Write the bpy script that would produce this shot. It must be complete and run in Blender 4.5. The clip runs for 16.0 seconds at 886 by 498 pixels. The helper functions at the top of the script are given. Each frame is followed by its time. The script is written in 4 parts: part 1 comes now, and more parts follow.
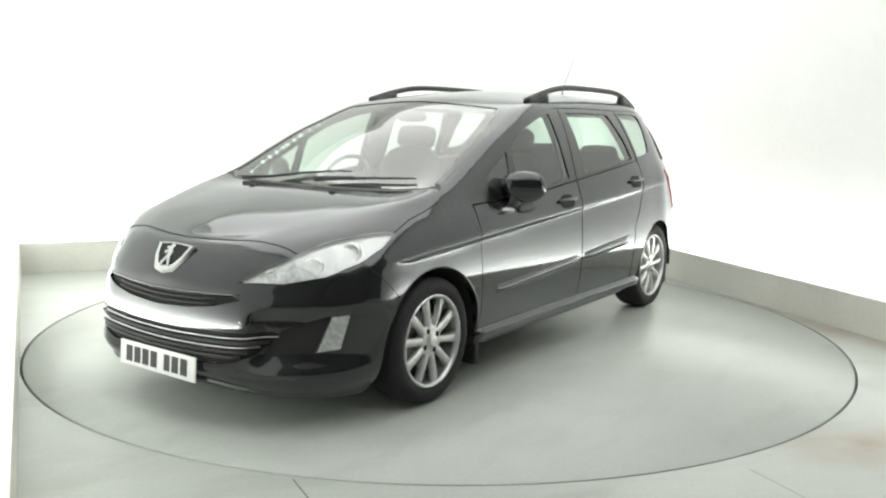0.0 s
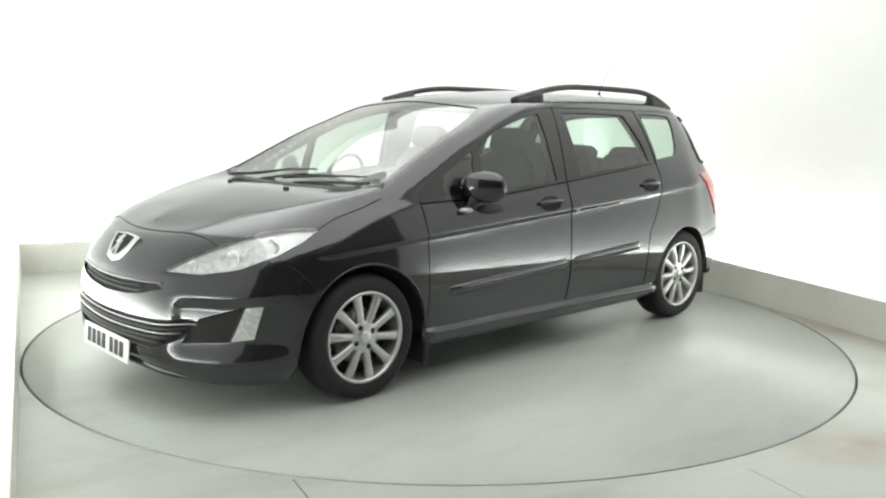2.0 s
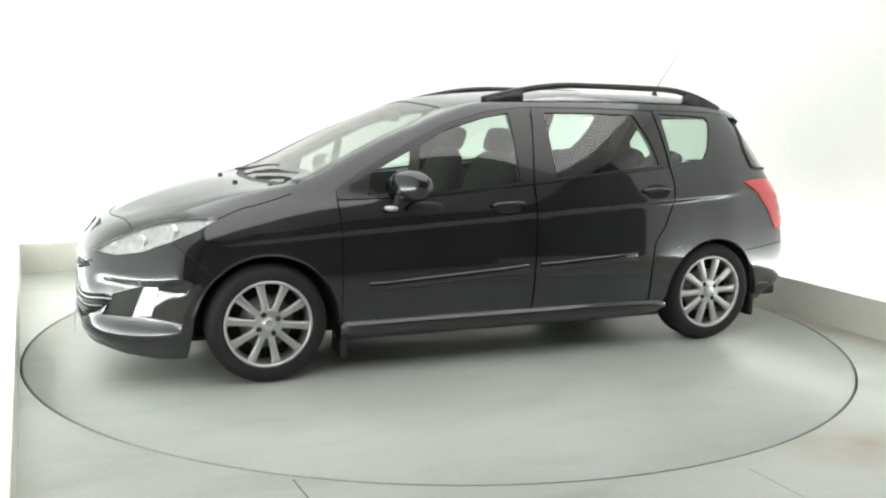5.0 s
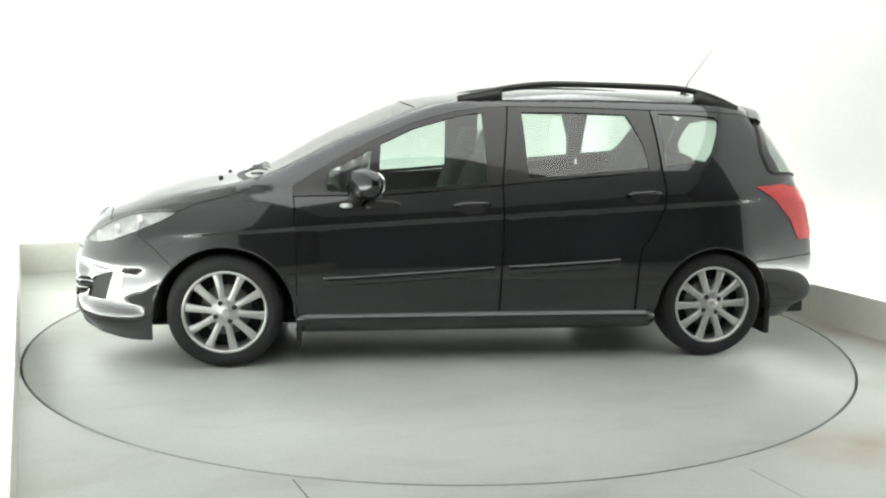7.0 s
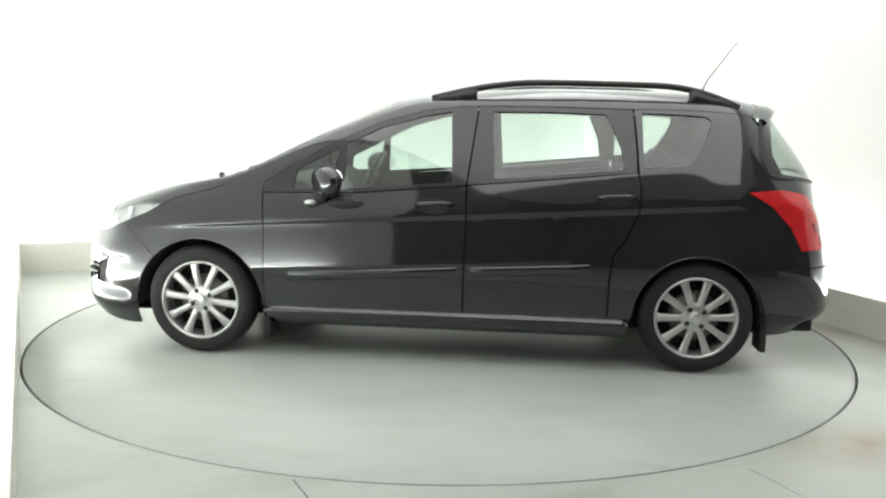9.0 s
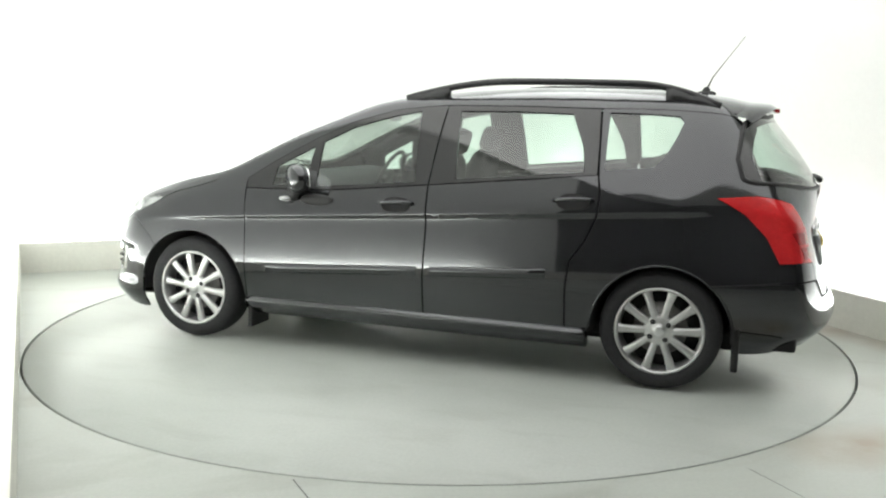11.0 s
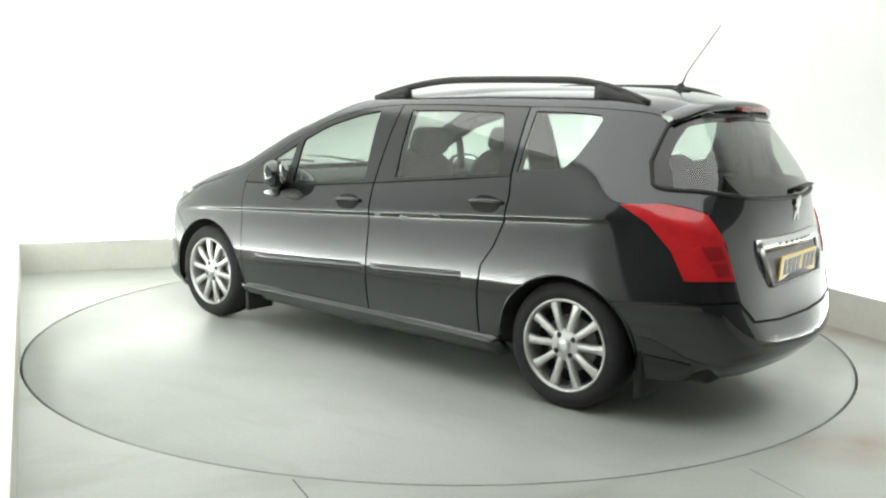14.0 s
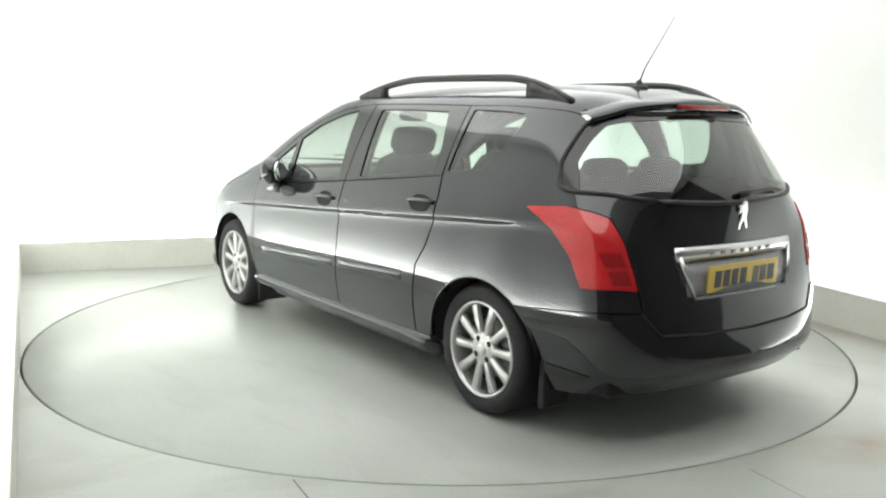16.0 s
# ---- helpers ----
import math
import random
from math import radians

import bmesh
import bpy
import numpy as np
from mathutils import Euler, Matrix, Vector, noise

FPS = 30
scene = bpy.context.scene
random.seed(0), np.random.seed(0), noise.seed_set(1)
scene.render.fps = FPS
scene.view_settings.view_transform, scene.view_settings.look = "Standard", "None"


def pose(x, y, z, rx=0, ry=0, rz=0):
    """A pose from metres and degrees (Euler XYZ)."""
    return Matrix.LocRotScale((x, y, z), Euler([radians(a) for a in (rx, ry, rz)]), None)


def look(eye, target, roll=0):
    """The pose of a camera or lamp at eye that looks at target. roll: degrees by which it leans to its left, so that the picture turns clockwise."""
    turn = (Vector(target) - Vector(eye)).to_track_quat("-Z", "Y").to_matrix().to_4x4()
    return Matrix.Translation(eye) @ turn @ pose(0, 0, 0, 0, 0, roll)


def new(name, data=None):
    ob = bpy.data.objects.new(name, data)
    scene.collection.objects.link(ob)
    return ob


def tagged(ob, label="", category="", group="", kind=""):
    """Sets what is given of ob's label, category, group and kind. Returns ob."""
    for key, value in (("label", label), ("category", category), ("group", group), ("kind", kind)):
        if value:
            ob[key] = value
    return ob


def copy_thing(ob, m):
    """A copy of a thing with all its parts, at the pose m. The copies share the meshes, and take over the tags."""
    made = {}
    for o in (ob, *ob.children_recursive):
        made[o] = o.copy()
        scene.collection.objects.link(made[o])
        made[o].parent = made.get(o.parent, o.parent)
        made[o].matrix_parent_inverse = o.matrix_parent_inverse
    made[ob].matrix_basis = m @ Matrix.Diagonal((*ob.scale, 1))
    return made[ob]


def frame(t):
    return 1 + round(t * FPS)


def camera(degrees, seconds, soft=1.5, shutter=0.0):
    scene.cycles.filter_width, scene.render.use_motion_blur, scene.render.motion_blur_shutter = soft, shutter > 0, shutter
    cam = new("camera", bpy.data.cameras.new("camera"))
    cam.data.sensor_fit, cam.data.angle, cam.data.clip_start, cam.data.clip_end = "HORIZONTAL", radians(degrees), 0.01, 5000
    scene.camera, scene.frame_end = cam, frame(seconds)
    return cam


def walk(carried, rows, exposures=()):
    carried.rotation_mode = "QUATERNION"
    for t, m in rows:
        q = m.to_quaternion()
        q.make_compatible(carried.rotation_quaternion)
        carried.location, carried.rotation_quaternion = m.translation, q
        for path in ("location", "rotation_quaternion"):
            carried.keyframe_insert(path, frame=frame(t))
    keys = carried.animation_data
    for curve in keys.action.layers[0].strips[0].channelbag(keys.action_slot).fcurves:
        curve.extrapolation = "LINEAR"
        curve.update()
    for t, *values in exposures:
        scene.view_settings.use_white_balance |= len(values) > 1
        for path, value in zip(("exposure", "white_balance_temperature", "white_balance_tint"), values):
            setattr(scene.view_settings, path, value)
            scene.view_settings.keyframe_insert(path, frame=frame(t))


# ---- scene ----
from mathutils.bvhtree import BVHTree
from mathutils.geometry import delaunay_2d_cdt

cam = camera(54.19, 16.0, soft=2.2)
EYE = (0.0, -5.4575, 1.3499)
AIM = look(EYE, (0.001764 * 5.0, -5.4575 + 5.0, 1.3499 - 5.0 * math.tan(0.154347)), 1.047)
walk(cam, [(0.0, AIM), (16.0, AIM)], exposures=[(0.0, 0.0, 6500, 10), (16.0, 0.0, 6500, 10)])

# the bay: its own axes are turned by TURN against the camera's
TURN = 21.5
LEFT_CORNER = -2.646
LEFT, RIGHT, BACK, FRONT, TOP = -2.46, 2.49, 2.66, -6.2, 3.4
KERB_H, TROUGH = 0.25, 0.22
DISC_R = 2.434
NEAR_END = -3.3  # where the white side walls stop
# the left-hand side of the bay stands four degrees off square
SKEW = pose(0, 0, 0, 0, 0, TURN) @ pose(LEFT_CORNER - LEFT, 0, 0) @ pose(LEFT, BACK, 0) @ pose(0, 0, 0, 0, 0, 4.1) @ pose(-LEFT, -BACK, 0)

# ---- light ----
world = bpy.data.worlds.new("world")
scene.world = world
world.use_nodes = True
world.node_tree.nodes["Background"].inputs[0].default_value = (0.9, 0.95, 1.0, 1)
world.node_tree.nodes["Background"].inputs[1].default_value = 0.15


def bay(x, y, z, rx=0, ry=0, rz=0):
    """A pose given in the bay's own axes."""
    return pose(0, 0, 0, 0, 0, TURN) @ pose(x, y, z, rx, ry, rz)


def area(name, m, sx, sy, watts, colour=(1, 1, 1)):
    lamp = bpy.data.lights.new(name, "AREA")
    lamp.shape, lamp.size, lamp.size_y, lamp.energy, lamp.color = "RECTANGLE", sx, sy, watts, colour
    ob = new(name, lamp)
    ob.matrix_world = m
    return ob


# strip lights lie in the trough behind the kerb and wash the walls upwards
WASH = (0.97, 1.0, 0.97)
area("wall_wash_back", bay((LEFT + RIGHT) / 2, BACK + TROUGH * 0.45, 0.12, 145, 0, 0), 4.9, 0.08, 116, WASH)
area("wall_wash_right", bay(RIGHT + TROUGH * 0.45, -0.1, 0.12, 145, 0, -90), 5.4, 0.08, 72, WASH)
area("wall_wash_left", SKEW @ pose(LEFT - TROUGH * 0.45, 0.1, 0.12, 145, 0, 90), 5.1, 0.08, 107, WASH)
# added fill: a broad unseen panel for even light from above, no known fitting
area("overhead_fill", bay(0, -0.9, TOP - 0.06), 4.8, 6.6, 164, (1, 1, 0.98))


# ---- materials ----
def material(name, colour, rough=0.5, metal=0.0, coat=0.0, grain=0.0, scale=20.0, bump=0.0, stain=0.0, stain_scale=1.5, spec=0.5, coat_ior=1.5, dirt=0.0, dirt_scale=3.0):
    """A principled surface with a fine grain and a broad stain in colour and gloss."""
    m = bpy.data.materials.new(name)
    m.use_nodes = True
    n, k = m.node_tree.nodes, m.node_tree.links
    b = n["Principled BSDF"]
    b.inputs["Base Color"].default_value = (*colour, 1)
    b.inputs["Roughness"].default_value = rough
    b.inputs["Metallic"].default_value = metal
    b.inputs["Coat Weight"].default_value = coat
    b.inputs["Coat Roughness"].default_value = 0.04
    b.inputs["Specular IOR Level"].default_value = spec
    b.inputs["Coat IOR"].default_value = coat_ior
    if grain or stain or bump:
        co = n.new("ShaderNodeTexCoord")
        fine = n.new("ShaderNodeTexNoise")
        fine.inputs["Scale"].default_value, fine.inputs["Detail"].default_value = scale, 4
        broad = n.new("ShaderNodeTexNoise")
        broad.inputs["Scale"].default_value, broad.inputs["Detail"].default_value = stain_scale, 6
        broad.inputs["Distortion"].default_value = 0.6
        k.new(co.outputs["Object"], fine.inputs["Vector"])
        k.new(co.outputs["Object"], broad.inputs["Vector"])
        last = None
        for tex, amount in ((fine, grain), (broad, stain)):
            if not amount:
                continue
            ramp = n.new("ShaderNodeMapRange")
            ramp.inputs["From Min"].default_value, ramp.inputs["From Max"].default_value = 0.3, 0.7
            ramp.inputs["To Min"].default_value, ramp.inputs["To Max"].default_value = 1 - amount, 1 + amount * 0.3
            k.new(tex.outputs["Fac"], ramp.inputs["Value"])
            mix = n.new("ShaderNodeMix")
            mix.data_type, mix.blend_type = "RGBA", "MULTIPLY"
            mix.inputs["Factor"].default_value = 1
            mix.inputs["A"].default_value = (*colour, 1)
            if last:
                k.new(last, mix.inputs["A"])
            k.new(ramp.outputs["Result"], mix.inputs["B"])
            last = mix.outputs["Result"]
        if dirt:
            spots = n.new("ShaderNodeTexNoise")
            spots.inputs["Scale"].default_value, spots.inputs["Detail"].default_value, spots.inputs["Distortion"].default_value = dirt_scale, 4, 0.5
            stretch = n.new("ShaderNodeMapping")
            stretch.inputs["Scale"].default_value = (1.0, 2.2, 1.0)
            k.new(co.outputs["Object"], stretch.inputs["Vector"])
            k.new(stretch.outputs["Vector"], spots.inputs["Vector"])
            cut = n.new("ShaderNodeMapRange")
            cut.inputs["From Min"].default_value, cut.inputs["From Max"].default_value, cut.inputs["To Max"].default_value = 0.50, 0.78, dirt
            k.new(spots.outputs["Fac"], cut.inputs["Value"])
            mix = n.new("ShaderNodeMix")
            mix.data_type = "RGBA"
            mix.inputs["B"].default_value = (colour[0] * 0.52, colour[1] * 0.47, colour[2] * 0.42, 1)
            k.new(cut.outputs["Result"], mix.inputs["Factor"])
            k.new(last, mix.inputs["A"])
            last = mix.outputs["Result"]
        if last:
            k.new(last, b.inputs["Base Color"])
        wear = n.new("ShaderNodeMapRange")
        wear.inputs["To Min"].default_value, wear.inputs["To Max"].default_value = rough * 0.88, min(1, rough * 1.15)
        k.new(broad.outputs["Fac"], wear.inputs["Value"])
        k.new(wear.outputs["Result"], b.inputs["Roughness"])
        if bump:
            bp = n.new("ShaderNodeBump")
            bp.inputs["Strength"].default_value, bp.inputs["Distance"].default_value = bump, 0.004
            k.new(fine.outputs["Fac"], bp.inputs["Height"])
            k.new(bp.outputs["Normal"], b.inputs["Normal"])
    return m


def glassy(name, colour, rough=0.0, floor_gloss=0.12, curve=3.6):
    """Thin glass: mirror gloss over a tinted clear sheet."""
    m = bpy.data.materials.new(name)
    m.use_nodes = True
    n, k = m.node_tree.nodes, m.node_tree.links
    n.remove(n["Principled BSDF"])
    clear, gloss, mix, facing = n.new("ShaderNodeBsdfTransparent"), n.new("ShaderNodeBsdfGlossy"), n.new("ShaderNodeMixShader"), n.new("ShaderNodeLayerWeight")
    power, lift = n.new("ShaderNodeMath"), n.new("ShaderNodeMath")
    power.operation, lift.operation = "POWER", "MULTIPLY_ADD"
    power.inputs[1].default_value, lift.inputs[1].default_value, lift.inputs[2].default_value = curve, 0.90, floor_gloss
    k.new(facing.outputs["Facing"], power.inputs[0])
    k.new(power.outputs[0], lift.inputs[0])
    clear.inputs["Color"].default_value = (*colour, 1)
    gloss.inputs["Roughness"].default_value = rough
    facing.inputs["Blend"].default_value = 0.5
    k.new(lift.outputs[0], mix.inputs["Fac"])
    k.new(clear.outputs["BSDF"], mix.inputs[1])
    k.new(gloss.outputs["BSDF"], mix.inputs[2])
    k.new(mix.outputs["Shader"], n["Material Output"].inputs["Surface"])
    return m


M_FLOOR = material("floor_paint", (0.43, 0.455, 0.42), 0.34, grain=0.06, scale=60, bump=0.02, stain=0.10, stain_scale=0.9, dirt=0.5, dirt_scale=1.5)


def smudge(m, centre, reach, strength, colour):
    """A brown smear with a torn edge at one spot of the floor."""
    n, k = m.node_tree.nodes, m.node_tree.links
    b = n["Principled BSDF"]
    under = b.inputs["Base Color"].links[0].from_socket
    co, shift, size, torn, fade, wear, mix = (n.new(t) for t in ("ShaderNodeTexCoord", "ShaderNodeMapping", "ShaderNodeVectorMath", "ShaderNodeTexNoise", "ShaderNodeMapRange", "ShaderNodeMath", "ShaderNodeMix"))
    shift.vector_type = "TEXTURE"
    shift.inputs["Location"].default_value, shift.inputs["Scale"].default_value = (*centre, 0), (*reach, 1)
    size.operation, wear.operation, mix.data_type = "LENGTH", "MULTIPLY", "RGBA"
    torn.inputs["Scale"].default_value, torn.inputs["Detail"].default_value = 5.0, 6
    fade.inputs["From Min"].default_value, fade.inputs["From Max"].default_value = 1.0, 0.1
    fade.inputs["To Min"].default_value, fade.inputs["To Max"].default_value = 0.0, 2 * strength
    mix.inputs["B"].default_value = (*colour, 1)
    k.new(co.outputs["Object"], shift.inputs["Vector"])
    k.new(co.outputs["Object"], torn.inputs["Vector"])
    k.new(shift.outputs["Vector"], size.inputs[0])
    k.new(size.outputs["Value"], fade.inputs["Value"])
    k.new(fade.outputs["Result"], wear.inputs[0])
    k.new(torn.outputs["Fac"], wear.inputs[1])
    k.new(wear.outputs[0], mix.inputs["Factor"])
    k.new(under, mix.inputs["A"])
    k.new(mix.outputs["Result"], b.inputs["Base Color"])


smudge(M_FLOOR, (0.95, -2.50), (.46, .26), .95, (.30, .25, .19))
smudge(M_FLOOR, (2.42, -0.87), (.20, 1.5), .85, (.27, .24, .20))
M_DISC = material("turntable_paint", (0.41, 0.435, 0.405), 0.33, grain=0.06, scale=60, bump=0.02, stain=0.08, stain_scale=1.3, dirt=0.22, dirt_scale=2.4)
M_WALL = material("white_wall", (0.81, 0.82, 0.80), 0.7, grain=0.02, scale=40, bump=0.02, stain=0.03)
M_KERB = material("kerb_paint", (0.68, 0.68, 0.62), 0.55, grain=0.05, scale=35, bump=0.05, stain=0.10)
M_JOINT = material("joint_filler", (0.16, 0.16, 0.15), 0.7, grain=0.2, scale=80)
# near-black: shade of gaps and recesses put into the colour, also plain black parts
M_DARK = material("black_and_gap_shade", (0.01, 0.01, 0.01), 0.8)
# for added walls out of view; dark so that the car's paint mirrors darkness
M_UNSEEN = material("unseen_dark_wall", (0.11, 0.11, 0.11), 0.8, grain=0.1, stain=0.2)
M_PAINT = material("black_car_paint", (0.0095, 0.0098, 0.0112), 0.40, grain=0.15, scale=400, stain=0.1, stain_scale=3, spec=0.10)
def lacquered(m, ior, rough):
    """Lay a clear coat over a surface: mirror gloss that grows towards grazing sight."""
    n, k = m.node_tree.nodes, m.node_tree.links
    gloss, edge, mix = n.new("ShaderNodeBsdfGlossy"), n.new("ShaderNodeFresnel"), n.new("ShaderNodeMixShader")
    gloss.inputs["Color"].default_value = (0.96, 0.97, 1.0, 1)
    gloss.inputs["Roughness"].default_value, edge.inputs["IOR"].default_value = rough, ior
    k.new(edge.outputs["Fac"], mix.inputs["Fac"])
    k.new(n["Principled BSDF"].outputs["BSDF"], mix.inputs[1])
    k.new(gloss.outputs["BSDF"], mix.inputs[2])
    k.new(mix.outputs["Shader"], n["Material Output"].inputs["Surface"])
    return m


lacquered(M_PAINT, 1.76, 0.05)
M_TYRE = material("tyre_rubber", (0.016, 0.016, 0.018), 0.75, grain=0.3, scale=60, bump=0.2, stain=0.3, stain_scale=8)
M_ALLOY = material("alloy", (0.62, 0.62, 0.62), 0.32, metal=0.78, grain=0.08, scale=90, stain=0.12, stain_scale=14)


M_LINING = material("black_lining", (0.012, 0.012, 0.012), 0.85, grain=0.2, scale=60, stain=0.2, stain_scale=5)
M_TRIM = material("gloss_black_trim", (0.010, 0.010, 0.011), 0.22, coat=0.5, grain=0.1, scale=200)
M_BLACK = material("black_plastic", (0.016, 0.016, 0.017), 0.5, grain=0.25, scale=120, bump=0.1)
M_RAIL = material("satin_black_rail", (0.014, 0.014, 0.015), 0.38, grain=0.15, scale=90)
M_RUBBER = material("flap_rubber", (0.018, 0.018, 0.018), 0.65, grain=0.25, scale=50, stain=0.3, stain_scale=9)
M_CHROME = material("chrome", (0.78, 0.78, 0.79), 0.30, metal=1.0, grain=0.05, scale=80, stain=0.06, stain_scale=12)
M_LAMP_IN = material("lamp_reflector", (0.84, 0.85, 0.85), 0.24, metal=0.5, grain=0.34, scale=60, bump=1.0, stain=0.26, stain_scale=26)
M_RED = material("red_lamp_lens", (0.62, 0.018, 0.022), 0.12, coat=1.0, grain=0.12, scale=120, stain=0.15, stain_scale=14)
M_RED_DEEP = material("red_lamp_deep", (0.34, 0.010, 0.014), 0.15, coat=1.0, grain=0.1, scale=120)
M_YELLOW = material("yellow_plate", (0.74, 0.52, 0.06), 0.35, grain=0.05, scale=80, stain=0.08, stain_scale=12)
M_WHITE = material("white_plate", (0.78, 0.78, 0.77), 0.35, grain=0.04, scale=80, stain=0.06, stain_scale=12)
M_GREY = material("grey_print", (0.30, 0.30, 0.31), 0.4, metal=0.4, grain=0.1, scale=90)
M_LETTER = material("dark_print", (0.02, 0.02, 0.022), 0.45)
M_MIRROR = material("mirror_glass", (0.85, 0.87, 0.87), 0.02, metal=1.0)
M_DISC_STEEL = material("brake_steel", (0.35, 0.34, 0.33), 0.45, metal=0.9, grain=0.2, scale=60, stain=0.3, stain_scale=10)
M_CLOTH = material("seat_cloth", (0.035, 0.036, 0.038), 0.9, grain=0.25, scale=180, bump=0.2, stain=0.15, stain_scale=6)
M_DASH = material("dashboard_skin", (0.03, 0.03, 0.032), 0.7, grain=0.2, scale=160, bump=0.2)
M_GLASS = glassy("tinted_glass", (0.70, 0.80, 0.74))
M_SCREEN = glassy("windscreen_glass", (0.80, 0.87, 0.82), 0.0, 0.11, 3.2)
M_LENS = glassy("clear_lens", (0.95, 0.96, 0.96))


# ---- mesh helpers ----
def link_mesh(name, bm, mat, parent=None, label="", smooth=True):
    me = bpy.data.meshes.new(name)
    bm.to_mesh(me)
    bm.free()
    if smooth:
        me.shade_smooth()
    if mat:
        me.materials.append(mat)
    ob = new(name, me)
    if parent:
        ob.parent = parent
    if label:
        ob["label"] = label
    return ob


def part(name, bm, mat, parent, label="", smooth=True):
    """One mesh object under a thing or under a part, in that parent's space."""
    return link_mesh(name, bm, mat, parent, label, smooth)


def box(bm, x0, x1, y0, y1, z0, z1, bevel=0.0, m=None):
    made = bmesh.ops.create_cube(bm, size=1)["verts"]
    for v in made:
        v.co = Vector(((x0 + x1) / 2 + v.co.x * (x1 - x0), (y0 + y1) / 2 + v.co.y * (y1 - y0), (z0 + z1) / 2 + v.co.z * (z1 - z0)))
    if bevel:
        edges = list({e for v in made for e in v.link_edges})
        made = list({v for f in bmesh.ops.bevel(bm, geom=edges, offset=bevel, segments=2, affect="EDGES", profile=0.6)["faces"] for v in f.verts} | {v for v in made if v.is_valid})
    if m is not None:
        for v in made:
            v.co = m @ v.co
    return made


def lathe(bm, profile, steps=48, m=None, closed=False):
    """Turn (radius, height) pairs about the y axis; height runs along y."""
    rings = []
    for i in range(steps):
        a = 2 * math.pi * i / steps
        ring = [bm.verts.new((r * math.cos(a), h, r * math.sin(a))) for r, h in profile]
        rings.append(ring)
    n = len(profile)
    for i in range(steps):
        p, q = rings[i], rings[(i + 1) % steps]
        for j in range(n if closed else n - 1):
            bm.faces.new((p[j], p[(j + 1) % n], q[(j + 1) % n], q[j]))
    if m is not None:
        for ring in rings:
            for v in ring:
                v.co = m @ v.co
    return rings


# ---- the bay ----
def slab(name, x0, x1, y0, y1, z0, z1, mat, label, category, bevel=0.0):
    bm = bmesh.new()
    box(bm, x0, x1, y0, y1, z0, z1, bevel)
    ob = link_mesh(name, bm, mat, smooth=False)
    ob.matrix_world = bay(0, 0, 0)
    return tagged(ob, label, category, kind="structure")


def ring_floor(name, r, mat):
    """The floor of the bay with a round hole for the turntable."""
    bm = bmesh.new()
    n = 192
    inner, low, outer = [], [], []
    x0, x1, y0, y1 = LEFT - 0.9, RIGHT + 0.6, FRONT - 0.3, BACK + 0.6
    for i in range(n):
        a = 2 * math.pi * i / n
        c, s = math.cos(a), math.sin(a)
        inner.append(bm.verts.new((r * c, r * s, 0)))
        low.append(bm.verts.new((r * c, r * s, -0.12)))
        k = min((x1 if c > 0 else x0) / c if abs(c) > 1e-6 else 1e9, (y1 if s > 0 else y0) / s if abs(s) > 1e-6 else 1e9)
        outer.append(bm.verts.new((k * c, k * s, 0)))
    for i in range(n):
        j = (i + 1) % n
        bm.faces.new((inner[i], outer[i], outer[j], inner[j]))
        bm.faces.new((low[i], inner[i], inner[j], low[j]))
    for x, y in ((x0, y0), (x1, y0), (x1, y1), (x0, y1)):
        near = sorted(outer, key=lambda v: (v.co.x - x) ** 2 + (v.co.y - y) ** 2)[0]
        near.co = Vector((x, y, 0))
    ob = link_mesh(name, bm, mat, smooth=False)
    ob.matrix_world = bay(0, 0, 0)
    return tagged(ob, "pale grey-green painted concrete floor, scuffed", "floor", kind="structure")


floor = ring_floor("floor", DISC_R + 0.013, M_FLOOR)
# near-black sheet below the slit, its colour stands in for the shade there
bm = bmesh.new()
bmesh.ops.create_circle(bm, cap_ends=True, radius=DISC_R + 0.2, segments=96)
pit = link_mesh("turntable_gap_shade", bm, M_DARK, smooth=False)
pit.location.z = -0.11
tagged(pit, "near-black sheet for the shade in the gap round the turntable", "pit", kind="structure")

slab("wall_back", LEFT - 0.8, RIGHT + 0.5, BACK + TROUGH, BACK + TROUGH + 0.12, 0, TOP, M_WALL, "plain white studio wall lit from below", "wall")
slab("wall_right", RIGHT + TROUGH, RIGHT + TROUGH + 0.12, NEAR_END, BACK + TROUGH, 0, TOP, M_WALL, "plain white studio wall lit from below", "wall")
wall_left = slab("wall_left", LEFT - TROUGH - 0.12, LEFT - TROUGH, NEAR_END, BACK + TROUGH, 0, TOP, M_WALL, "plain white studio wall lit from below", "wall")
# unseen stretches added in a dark colour, to keep the flank's reflections black
slab("wall_right_near", RIGHT + TROUGH, RIGHT + TROUGH + 0.12, FRONT, NEAR_END, 0, TOP, M_UNSEEN, "unseen dark wall added past the white one to darken reflections", "wall")
wall_left_near = slab("wall_left_near", LEFT - TROUGH - 0.12, LEFT - TROUGH, FRONT, NEAR_END, 0, TOP, M_UNSEEN, "unseen dark wall added past the white one to darken reflections", "wall")
slab("wall_front", LEFT - 0.5, RIGHT + 0.5, FRONT - 0.12, FRONT, 0, TOP, M_UNSEEN, "unseen dark wall added behind the viewpoint to darken reflections", "wall")
slab("ceiling", LEFT - 0.9, RIGHT + 0.5, FRONT - 0.12, BACK + 0.5, TOP, TOP + 0.1, M_WALL, "plain white ceiling", "ceiling")
slab("kerb_back", LEFT - 0.25, RIGHT + 0.06, BACK, BACK + 0.06, 0, KERB_H, M_KERB, "low cream-grey kerb along the white wall", "kerb", 0.004)
